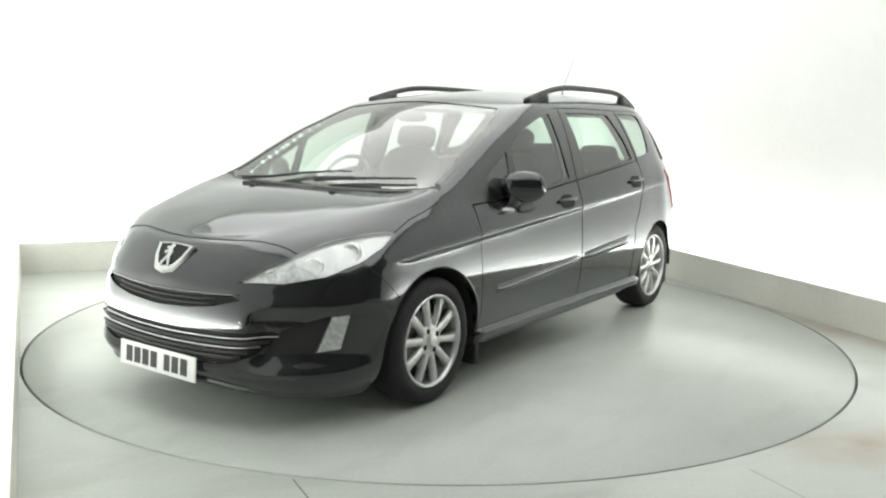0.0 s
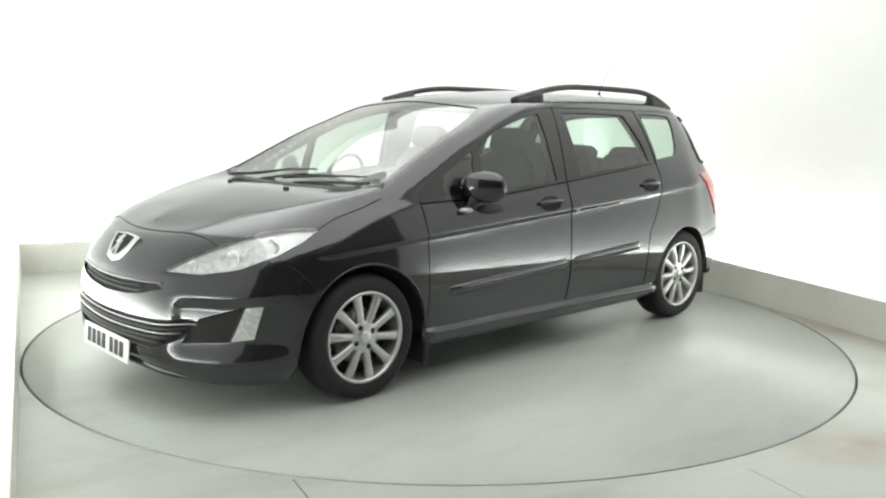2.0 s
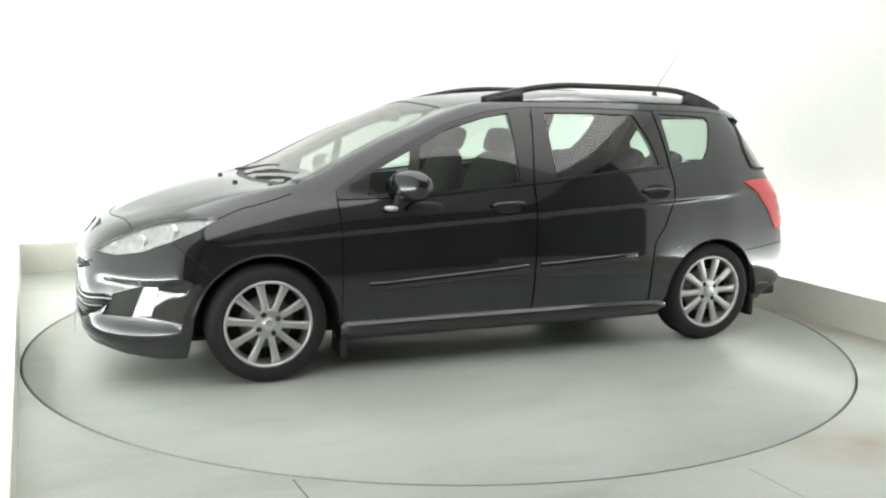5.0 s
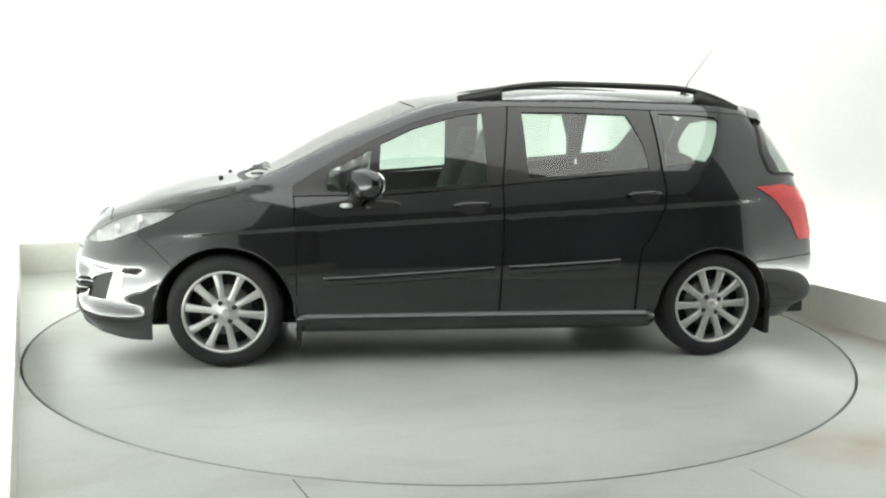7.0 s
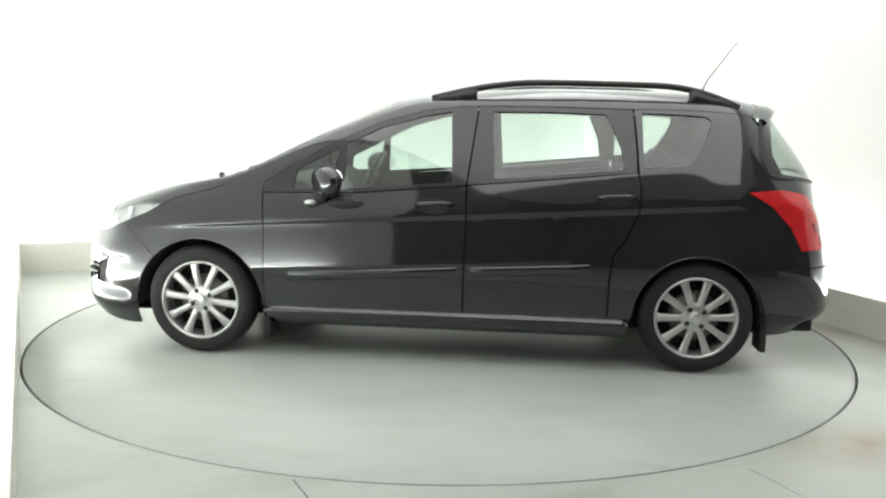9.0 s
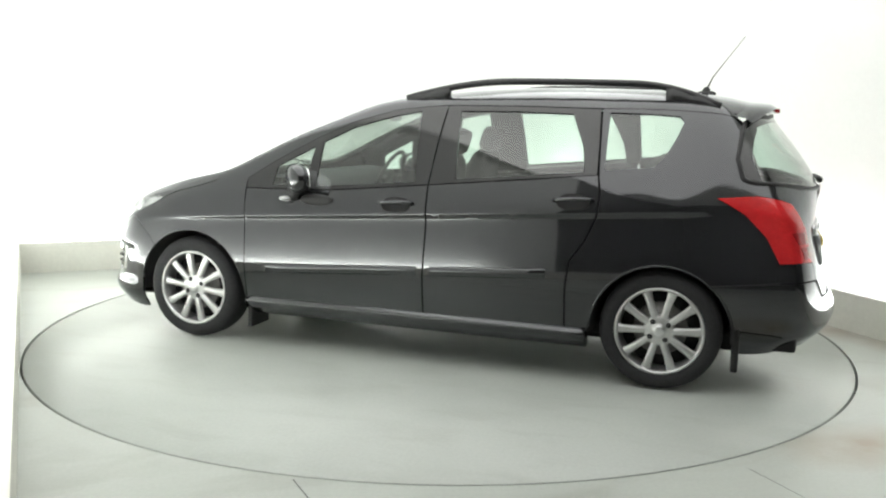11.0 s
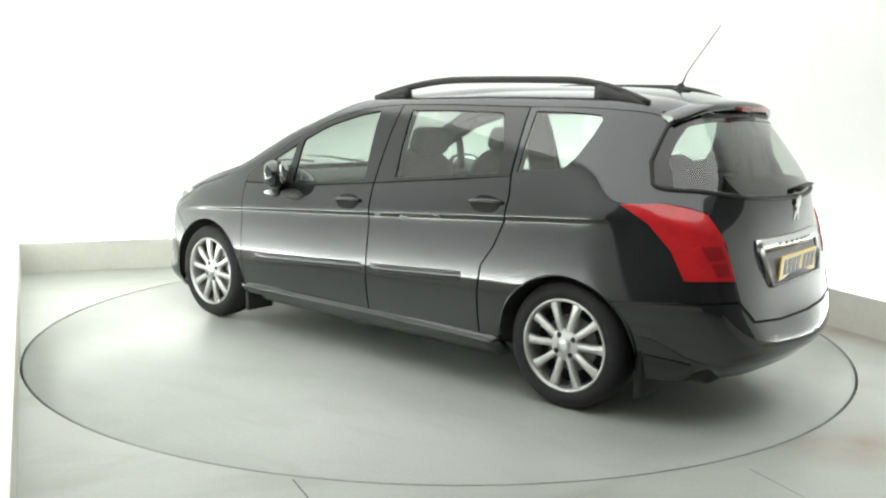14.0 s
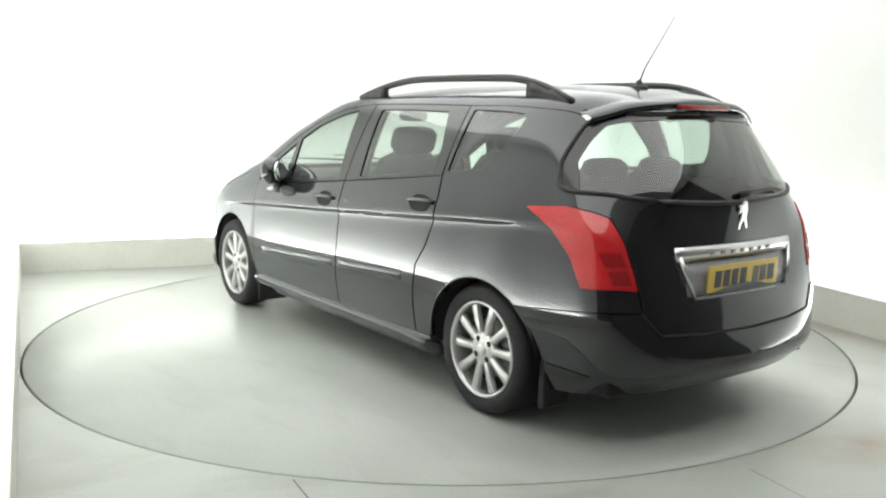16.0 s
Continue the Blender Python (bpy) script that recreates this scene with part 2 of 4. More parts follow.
slab("kerb_right", RIGHT, RIGHT + 0.06, FRONT, BACK - 0.002, 0, KERB_H, M_KERB, "low cream-grey kerb along the white wall", "kerb", 0.004)
kerb_left = slab("kerb_left", LEFT - 0.06, LEFT, FRONT, BACK - 0.002, 0, KERB_H, M_KERB, "low cream-grey kerb along the white wall", "kerb", 0.004)

wall_left.matrix_world = SKEW
wall_left_near.matrix_world = SKEW
kerb_left.matrix_world = SKEW

bm = bmesh.new()
lathe(bm, [(0.0001, 0), (DISC_R - 0.004, 0), (DISC_R, -0.004), (DISC_R, -0.1)], 192, pose(0, 0, 0, 90, 0, 0))
turntable = link_mesh("turntable", bm, M_DISC)
tagged(turntable, "round grey-green turntable set flush in the floor", "turntable", kind="structure")

bm = bmesh.new()
box(bm, -.0025, .0025, -.6, 0, .0005, .0015)
joint = link_mesh("floor_joint", bm, M_JOINT, smooth=False)
joint.matrix_world = pose(-.535, -2.415, 0, 0, 0, 27.5)
tagged(joint, "thin dark joint in the concrete floor", "floor joint", kind="structure")

bm = bmesh.new()
box(bm, 0, 0.282, -.0007, .0007, .0005, .0012)
crack = link_mesh("floor_joint", bm, M_JOINT, smooth=False)
crack.matrix_world = pose(1.218, -2.238, 0, 0, 0, -66.0)
tagged(crack, "hairline joint in the concrete floor", "floor joint", kind="structure")

# ---- the car ----
car = new("car")
tagged(car, "black five-door estate car with roof rails and alloy wheels", "car")

# design lines from the nose's middle round the side to the tail's middle, lowest first
LINES = [
    [(2.178, 0, 0.17), (2.148, 0.38, 0.17), (1.98, 0.66, 0.15), (1.72, 0.76, 0.13), (1.35, 0.78, 0.16), (0.95, 0.8, 0.17), (0.4, 0.81, 0.18), (-0.1, 0.81, 0.18), (-0.8, 0.81, 0.18), (-1.35, 0.8, 0.18), (-1.686, 0.77, 0.19), (-1.944, 0.64, 0.22), (-2.083, 0.36, 0.23), (-2.123, 0, 0.24)],
    [(2.238, 0, 0.27), (2.208, 0.38, 0.27), (2.038, 0.69, 0.26), (1.75, 0.84, 0.26), (1.35, 0.85, 0.27), (0.95, 0.85, 0.26), (0.4, 0.85, 0.26), (-0.1, 0.85, 0.26), (-0.8, 0.85, 0.26), (-1.35, 0.85, 0.27), (-1.71, 0.8, 0.3), (-2.03, 0.69, 0.33), (-2.169, 0.38, 0.35), (-2.219, 0, 0.36)],
    [(2.238, 0, 0.47), (2.208, 0.38, 0.47), (2.038, 0.68, 0.47), (1.75, 0.855, 0.47), (1.35, 0.879, 0.485), (0.95, 0.884, 0.492), (0.4, 0.8875, 0.502), (-0.1, 0.8885, 0.512), (-0.8, 0.887, 0.525), (-1.35, 0.882, 0.535), (-1.704, 0.825, 0.53), (-2.02, 0.715, 0.54), (-2.12, 0.4, 0.53), (-2.145, 0, 0.52)],
    [(2.218, 0, 0.62), (2.178, 0.36, 0.62), (2.008, 0.63, 0.64), (1.75, 0.83, 0.7), (1.35, 0.868, 0.735), (0.95, 0.8735, 0.76), (0.4, 0.877, 0.794), (-0.1, 0.877, 0.826), (-0.8, 0.8735, 0.87), (-1.35, 0.866, 0.904), (-1.655, 0.8, 0.92), (-1.955, 0.7, 0.86), (-2.055, 0.4, 0.78), (-2.085, 0, 0.76)],
    [(2.148, 0, 0.72), (2.088, 0.34, 0.74), (1.93, 0.58, 0.79), (1.68, 0.755, 0.84), (1.4, 0.8, 0.885), (1, 0.82, 0.915), (0.4, 0.832, 0.935), (-0.1, 0.833, 0.975), (-0.8, 0.826, 1.043), (-1.35, 0.8, 1.08), (-1.625, 0.745, 1.07), (-1.855, 0.66, 1.04), (-2.03, 0.38, 1), (-2.085, 0, 0.985)],
    [(2.088, 0, 0.77), (2.028, 0.3, 0.79), (1.86, 0.5, 0.84), (1.65, 0.63, 0.895), (1.46, 0.695, 0.94), (1.2, 0.745, 0.995), (0.6, 0.692, 1.262), (0.05, 0.615, 1.428), (-0.75, 0.585, 1.448), (-1.3, 0.575, 1.438), (-1.568, 0.55, 1.41), (-1.69, 0.505, 1.365), (-1.785, 0.33, 1.375), (-1.815, 0, 1.385)],
    [(2.018, 0, 0.8), (1.97, 0.22, 0.815), (1.8, 0.38, 0.875), (1.62, 0.46, 0.92), (1.47, 0.49, 0.95), (1.25, 0.5, 0.98), (0.68, 0.44, 1.265), (0.16, 0.38, 1.445), (-0.65, 0.38, 1.497), (-1.25, 0.37, 1.49), (-1.561, 0.36, 1.462), (-1.715, 0.33, 1.425), (-1.795, 0.2, 1.412), (-1.825, 0, 1.405)],
    [(1.97, 0, 0.83), (1.9, 0, 0.86), (1.78, 0, 0.9), (1.62, 0, 0.94), (1.48, 0, 0.965), (1.3, 0, 0.98), (0.74, 0, 1.27), (0.23, 0, 1.455), (-0.6, 0, 1.515), (-1.2, 0, 1.508), (-1.532, 0, 1.483), (-1.685, 0, 1.452), (-1.765, 0, 1.435), (-1.815, 0, 1.42)],
]


def glide(table, at):
    """Shape-keeping cubic through equally spaced rows of a table (rows x values) at the given row positions."""
    d = np.diff(table, axis=0)
    a, b = d[:-1], d[1:]
    slope = np.zeros_like(table)
    slope[1:-1] = np.where(a * b > 0, 2 * a * b / np.where(np.abs(a + b) < 1e-12, 1, a + b), 0)
    slope[0], slope[-1] = d[0], d[-1]
    i = np.clip(np.floor(at).astype(int), 0, len(table) - 2)
    t = (at - i).reshape((-1,) + (1,) * (table.ndim - 1))
    return (2 * t**3 - 3 * t**2 + 1) * table[i] + (t**3 - 2 * t**2 + t) * slope[i] + (-2 * t**3 + 3 * t**2) * table[i + 1] + (t**3 - t**2) * slope[i + 1]


def skin_grid(nu=22, nv=14):
    """The left half of the body's skin as a grid of places: stations by height."""
    t = np.array(LINES, float).transpose(1, 0, 2)
    # a sharp crease: a line drawn in a little below the shoulder, fading out towards nose and tail
    under = t[:, 3] * 0.90 + t[:, 2] * 0.10
    under[:, 1] -= 0.0075 * np.interp(np.arange(14), [3, 5, 9, 11], [0, 1, 1, 0])
    t = np.concatenate([t[:, :3], under[:, None], t[:, 3:]], axis=1)
    flip = np.array([1, -1, 1.0])
    t = np.concatenate([t[1:2] * flip, t, t[-2:-1] * flip])
    along = glide(t, 1 + np.linspace(0, 13, 13 * nu + 1))
    # along the flanks the lower lines run as one long even sweep
    x = along[:, :6, 0]
    ease = np.clip((1.60 - np.abs(x - 0.05)) / 0.40, 0, 1)
    ease = ease * ease * (3 - 2 * ease)
    for line in range(6):
        rows = t[4:12, line]
        for axis in (1, 2):
            sweep = np.polyval(np.polyfit(rows[:, 0], rows[:, axis], 4), x[:, line])
            along[:, line, axis] += ease[:, line] * (sweep - along[:, line, axis])
    v = along.transpose(1, 0, 2)
    v = np.concatenate([2 * v[:1] - v[1:2], v, v[-2:-1] * flip])
    return glide(v, 1 + np.linspace(0, 8, 8 * nv + 1)).transpose(1, 0, 2)


def step_in(v, a, b):
    """0 below a, 1 above b, smooth between."""
    k = np.clip((v - a) / (b - a), 0, 1)
    return k * k * (3 - 2 * k)


def fog_recess(g):
    """The bumper's corners draw in below a ledge, beside the prouder middle piece."""
    x, y, z = g[..., 0], np.abs(g[..., 1]), g[..., 2]
    deep = step_in(x, 1.72, 1.80) * step_in(y, .50, .545) * step_in(z, .27, .34) * (1 - step_in(z, .505, .545))
    g = g.copy()
    g[..., 0] -= .030 * deep * step_in(x, 1.8, 2.1)
    g[..., 1] -= .022 * deep
    return g


SKIN = fog_recess(skin_grid())
CREASE = np.concatenate([SKIN[:, 42], SKIN[:, 49], SKIN[:, 56]])
CREASE = CREASE[np.abs(CREASE[:, 0]) < 1.55]


def add_shell(bm, grid, keep, inset=0.0):
    full = np.concatenate([grid, (grid * np.array([1, -1, 1.0]))[:, -2::-1]], axis=1)
    nu, nv = full.shape[:2]
    vs = [[bm.verts.new(full[i, j]) for j in range(nv)] for i in range(nu)]
    for i in range(nu - 1):
        for j in range(nv - 1):
            c = full[i:i + 2, j:j + 2].reshape(4, 3).mean(0)
            if keep(c):
                bm.faces.new((vs[i][j], vs[i + 1][j], vs[i + 1][j + 1], vs[i][j + 1]))
    bmesh.ops.remove_doubles(bm, verts=bm.verts, dist=0.0005)
    bmesh.ops.delete(bm, geom=[v for v in bm.verts if not v.link_faces], context="VERTS")
    bmesh.ops.recalc_face_normals(bm, faces=bm.faces)


def not_arch(c):
    return all((c[0] - x) ** 2 + (c[2] - .29) ** 2 > 0.385 ** 2 for x in (1.354, -1.354)) or abs(c[1]) < 0.5


def skin_normals(g):
    du, dv = np.gradient(g, axis=0), np.gradient(g, axis=1)
    n = np.cross(du, dv)
    n /= np.maximum(np.linalg.norm(n, axis=2, keepdims=True), 1e-9)
    out = g - np.array([0, 0, 0.7])
    return n * np.where((n * out * np.array([0.3, 1, 1])).sum(2, keepdims=True) < 0, -1, 1)


def softened(n):
    """Normals averaged a little along the stations."""
    wide = np.pad(n, ((3, 3), (1, 1), (0, 0)), mode="edge")
    wide = sum(w * wide[k:k + len(n)] for k, w in enumerate((.05, .12, .2, .26, .2, .12, .05)))
    wide = .25 * wide[:, :-2] + .5 * wide[:, 1:-1] + .25 * wide[:, 2:]
    return wide / np.maximum(np.linalg.norm(wide, axis=2, keepdims=True), 1e-9)


SKIN_N = softened(skin_normals(SKIN))
_nu, _nv = SKIN.shape[:2]
_pts = [Vector(p) for p in SKIN.reshape(-1, 3)]
_polys = [(i * _nv + j, (i + 1) * _nv + j, (i + 1) * _nv + j + 1, i * _nv + j + 1) for i in range(_nu - 1) for j in range(_nv - 1)]
TREE = BVHTree.FromPolygons(_pts, _polys)


def snap(x, y, z):
    return TREE.find_nearest(Vector((x, y, z)))[0]


def cast(p, way):
    w = Vector(way).normalized()
    hit = TREE.ray_cast(Vector(p) + w * 3, -w)[0]
    return hit if hit else snap(*p)


def sd(x, z):
    """On the left flank, seen from the side."""
    return cast((x, 0.9, z), (0, 1, 0))


def tp(x, y):
    return cast((x, y, 1.2), (0, 0, 1))


def fr(y, z):
    return cast((2.2, y, z), (1, 0, 0))


def rr(y, z):
    return cast((-2.2, y, z), (-1, 0, 0))


def normal_at(p):
    """The skin's own normal at a place, blended between the four corners of its cell."""
    hit = TREE.find_nearest(Vector(p))
    i, j = divmod(hit[2], _nv - 1)
    q = np.array(hit[0])
    c = SKIN[i:i + 2, j:j + 2]
    e, f = (c[1, 0] + c[1, 1] - c[0, 0] - c[0, 1]) / 2, (c[0, 1] + c[1, 1] - c[0, 0] - c[1, 0]) / 2
    u = float(np.clip((q - (c[0, 0] + c[0, 1]) / 2).dot(e) / max(e.dot(e), 1e-12), 0, 1))
    v = float(np.clip((q - (c[0, 0] + c[1, 0]) / 2).dot(f) / max(f.dot(f), 1e-12), 0, 1))
    n = SKIN_N[i:i + 2, j:j + 2]
    return Vector((n[0, 0] * (1 - u) + n[1, 0] * u) * (1 - v) + (n[0, 1] * (1 - u) + n[1, 1] * u) * v).normalized()


def bow(points, n=8, closed=True):
    """A rounded line through points on the skin."""
    k, out = len(points), []
    for i in range(k if closed else k - 1):
        a, b, c, d = (points[(i + o) % k] if closed else points[min(max(i + o, 0), k - 1)] for o in (-1, 0, 1, 2))
        for j in range(n):
            t = j / n
            out.append(snap(*(0.5 * ((2 * b) + (c - a) * t + (2 * a - 5 * b + 4 * c - d) * t**2 + (3 * b - a - 3 * c + d) * t**3))))
    return out if closed else out + [points[-1]]


def fine(loop, step):
    """A closed line on the skin cut into short steps."""
    out = []
    for a, b in zip(loop, loop[1:] + loop[:1]):
        n = max(1, math.ceil((b - a).length / step))
        out += [snap(*a.lerp(b, k / n)) for k in range(n)]
    return out


def inside(poly, q):
    x, y = poly[:, 0], poly[:, 1]
    x2, y2 = np.roll(x, -1), np.roll(y, -1)
    cut = (y[None] > q[:, 1:2]) != (y2[None] > q[:, 1:2])
    with np.errstate(divide="ignore", invalid="ignore"):
        at = (x2 - x)[None] * (q[:, 1:2] - y[None]) / (y2 - y)[None] + x[None]
    return (cut & (q[:, 0:1] < at)).sum(1) % 2 == 1


VIEWS = {"side": (0, 1, 0.12), "top": (0, 0, 1), "front": (0.76, 0.65, 0.1), "rear": (-0.8, 0.6, 0.12), "edge": (0.1, 0.7, 0.7), "screen": (0.6, 0.12, 0.8), "hatch": (-0.85, 0.5, 0.2)}


def sheet(loop, view, holes=(), lift=0.0, step=0.026, edge=0.02, skirt=0.014, mid=False):
    """A piece of the skin inside a closed line: places, normals and triangles. mid: the line lies against the middle plane."""
    w = Vector(VIEWS[view]).normalized()
    u = w.cross(Vector((0, 0, 1) if abs(w.z) < 0.9 else (1, 0, 0))).normalized()
    v = w.cross(u)
    lines = [fine(l, edge) for l in (loop, *holes)]
    flat = [np.array([(p.dot(u), p.dot(v)) for p in l]) for l in lines]
    co, edges = [], []
    for f in flat:
        k = len(co)
        co += [Vector(p) for p in f]
        edges += [(k + i, k + (i + 1) % len(f)) for i in range(len(f))]
    rim = len(co)
    lo, hi = flat[0].min(0), flat[0].max(0)
    gx, gy = np.meshgrid(np.arange(lo[0], hi[0], step), np.arange(lo[1], hi[1], step))
    grid = np.stack([gx.ravel() + 0.5 * step * (np.round((gy.ravel() - lo[1]) / step) % 2), gy.ravel()], 1)
    ok = inside(flat[0], grid)
    for h in flat[1:]:
        ok &= ~inside(h, grid)
    grid = grid[ok]
    every = np.concatenate(flat)
    if view == "side":
        line = np.stack([CREASE @ np.array(u), CREASE @ np.array(v)], 1)
        ok = inside(flat[0], line)
        for h in flat[1:]:
            ok &= ~inside(h, line)
        line = line[ok]
        if len(line):
            grid = grid[np.sqrt(((grid[:, None] - line[None]) ** 2).sum(2)).min(1) > .013]
            grid = np.concatenate([grid, line])
    if len(grid):
        far = np.sqrt(((grid[:, None] - every[None]) ** 2).sum(2)).min(1) > 0.5 * edge
        co += [Vector(p) for p in grid[far]]
    verts, _, tris, src, _, _ = delaunay_2d_cdt(co, edges, [], 0, 1e-6)
    c2 = np.array([(p.x, p.y) for p in verts])
    tri = np.array([t for t in tris if len(t) == 3])
    mids = c2[tri].mean(1)
    ok = inside(flat[0], mids)
    for h in flat[1:]:
        ok &= ~inside(h, mids)
    tri = tri[ok]
    known = [p for l in lines for p in l]
    place, norm = [], []
    for i, p in enumerate(verts):
        o = src[i][0] if src[i] else -1
        q = known[o] if 0 <= o < rim else cast(u * p.x + v * p.y, w)
        n = normal_at(q)
        if abs(q.y) < 0.002:
            n.y = 0
            n.normalize()
        place.append(q + n * lift)
        norm.append(n)
    out = []
    for a, b, c in tri:
        if (place[b] - place[a]).cross(place[c] - place[a]).dot(norm[a]) < 0:
            b, c = c, b
        out.append((int(a), int(b), int(c)))
    if skirt:
        count = {}
        for t in out:
            for e in ((t[0], t[1]), (t[1], t[2]), (t[2], t[0])):
                count[e] = count.get(e, 0) + 1
        for (a, b) in list(count):
            if (b, a) in count or (mid and abs(place[a].y) < 0.003 and abs(place[b].y) < 0.003):
                continue
            k = len(place)
            side = (place[b] - place[a]).cross(norm[a]).normalized()
            place += [place[a].copy(), place[b].copy(), place[b] - norm[b] * skirt, place[a] - norm[a] * skirt]
            norm += [side] * 4
            out += [(k, k + 2, k + 1), (k, k + 3, k + 2)]
    return place, norm, out


def mirrored(piece):
    p, n, t = piece
    return [Vector((a.x, -a.y, a.z)) for a in p], [Vector((a.x, -a.y, a.z)) for a in n], [(a, c, b) for a, b, c in t]


def plate(name, pieces, mat, parent, label=""):
    """One part out of pieces of skin, with the skin's own smooth normals."""
    ps, ns, ts = [], [], []
    for p, n, t in pieces:
        k = len(ps)
        ps += p
        ns += n
        ts += [(a + k, b + k, c + k) for a, b, c in t]
    me = bpy.data.meshes.new(name)
    me.from_pydata(ps, [], ts)
    me.shade_smooth()
    if mat not in (M_GLASS, M_SCREEN, M_LENS):
        me.normals_split_custom_set_from_vertices(ns)
    me.materials.append(mat)
    ob = new(name, me)
    ob.parent = parent
    if label:
        ob["label"] = label
    return ob


def both(name, piece, mat, parent, label=""):
    return plate(name, [piece], mat, parent, label), plate(name, [mirrored(piece)], mat, parent, label)


def whole(name, piece, mat, parent, label=""):
    return plate(name, [piece, mirrored(piece)], mat, parent, label)


def tube(bm, path, radius, sides=8, flat=1.0, cap=True):
    """A bar along a path; radius may be one number or one for each point."""
    rings = []
    for i, p in enumerate(path):
        p = Vector(p)
        d = (Vector(path[min(i + 1, len(path) - 1)]) - Vector(path[max(i - 1, 0)])).normalized()
        a = d.cross(Vector((0, 1, 0)) if abs(d.y) < 0.9 else Vector((1, 0, 0))).normalized()
        b = d.cross(a)
        r = radius[i] if isinstance(radius, (list, tuple)) else radius
        rings.append([bm.verts.new(p + a * r * math.cos(2 * math.pi * k / sides) + b * r * flat * math.sin(2 * math.pi * k / sides)) for k in range(sides)])
    for p, q in zip(rings, rings[1:]):
        for k in range(sides):
            bm.faces.new((p[k], p[(k + 1) % sides], q[(k + 1) % sides], q[k]))
    if cap:
        bm.faces.new(rings[0][::-1])
        bm.faces.new(rings[-1])
    bmesh.ops.recalc_face_normals(bm, faces=bm.faces)


def blob(bm, centre, size, power=2.6, seg=20, m=None):
    """A rounded block."""
    made = bmesh.ops.create_uvsphere(bm, u_segments=seg, v_segments=seg // 2, radius=1)["verts"]
    for v in made:
        c = v.co
        k = (abs(c.x) ** power + abs(c.y) ** power + abs(c.z) ** power) ** (-1 / power)
        v.co = Vector((c.x * k * size[0], c.y * k * size[1], c.z * k * size[2]))
        if m is not None:
            v.co = m @ v.co
        v.co += Vector(centre)
    return made


# ---- feature lines of the body ----
ARCH_F, ARCH_R, AXLE_Z = (1.354, .362), (-1.354, .345), .29


def arch(spec, a0, a1, n=14):
    """Along a wheel arch, angles counted from the rear over the top."""
    return [sd(spec[0] - spec[1] * math.cos(radians(a0 + (a1 - a0) * k / n)), AXLE_Z + spec[1] * math.sin(radians(a0 + (a1 - a0) * k / n))) for k in range(n + 1)]


LAMP_LOW = [snap(2.13, .41, .63), snap(2.02, .56, .625), snap(1.90, .685, .65), snap(1.78, .76, .70), snap(1.67, .79, .765)]
LAMP_TIP = snap(1.59, .81, .835)
LAMP_TOP = [snap(1.72, .745, .828), snap(1.84, .665, .80), snap(1.95, .575, .745), snap(2.05, .485, .685)]
HOOD_EDGE = [LAMP_TIP, snap(1.48, .790, .872), snap(1.34, .785, .904), snap(1.22, .778, .940)]
HOOD_NOSE = bow([tp(2.055, 0.0), tp(2.047, .12), tp(2.027, .25), tp(1.998, .38), snap(1.965, .50, .765), LAMP_TOP[2]], 3, False)[:-1]
COWL = [snap(1.185, .755, .978), tp(1.24, .62), tp(1.29, .40), tp(1.325, .2), tp(1.335, 0)]
A_LINE = [COWL[0], snap(1.15, .735, 1.015), snap(.90, .715, 1.135), snap(.60, .685, 1.265), snap(.40, .64, 1.335), snap(.27, .60, 1.375)]
SCREEN_TOP = [snap(.27, .60, 1.375), tp(.305, .42), tp(.325, .22), tp(.33, 0)]
ROOF_EDGE = [snap(.27, .60, 1.375), snap(.0, .59, 1.43), snap(-.4, .585, 1.44), snap(-.8, .58, 1.445), snap(-1.2, .575, 1.44), snap(-1.5, .56, 1.42), snap(-1.645, .54, 1.39)]
DLO_TOP = [sd(1.0, .965), sd(.85, 1.06), sd(.58, 1.205), sd(.37, 1.30), sd(.12, 1.37), sd(-.06, 1.393), sd(-.17, 1.400), sd(-.55, 1.402), sd(-1.0, 1.395)]


def belt(x, up=0.0):
    """The window line on the flank."""
    return sd(x, up + (.966 - .095 * x if x < .45 else .923 - .02 * (x - .45)))


DOOR_CUT = [belt(-1.02), sd(-1.035, .97), sd(-1.025, .86), sd(-.97, .73), sd(-.90, .63), sd(-.885, .50), sd(-.885, .274)]
HATCH_SIDE = [snap(-1.645, .54, 1.39), snap(-1.69, .555, 1.33), snap(-1.685, .65, 1.25), snap(-1.675, .715, 1.16), snap(-1.705, .74, 1.075)]
TAIL_TIP = sd(-1.59, .973)
TAIL_FRONT = [sd(-1.72, .90), sd(-1.825, .79), sd(-1.89, .67)]
TAIL_INNER = [rr(.61, .665), rr(.62, .75), rr(.64, .86), rr(.66, .945)]
TAIL_TOP = [rr(.66, .945), sd(-1.77, .985), TAIL_TIP]
BUMP_TOP = [sd(-1.586, .55), sd(-1.78, .565), sd(-1.90, .575)]
BUMP_HATCH = [rr(.60, .575), rr(.52, .485), rr(.30, .470), rr(0, .468)]

# hidden inner shell: dark lining seen at shut lines and through the glass
def lining(c):
    x, y, z = abs(c[0]), abs(c[1]), c[2]
    if not not_arch(c) or (z < .29 and x > 1.55):
        return False
    if z > .94 + .06 * max(0, -c[0]) and y > .55 and -1.50 < c[0] < .98 and z < 1.40 and z < 1.52 - .47 * max(c[0], .12):
        return False
    if .30 < c[0] < 1.27 and y < .70 and z > .985:
        return False
    if c[0] < -1.57 and 1.0 < z < 1.40:
        return False
    return True


bm = bmesh.new()
add_shell(bm, SKIN - SKIN_N * 0.024, lining)
part("inner_shell", bm, M_LINING, car, "dark inner lining of the body")
bm = bmesh.new()
box(bm, -1.85, 1.95, -.60, .60, .18, .21, 0.01)
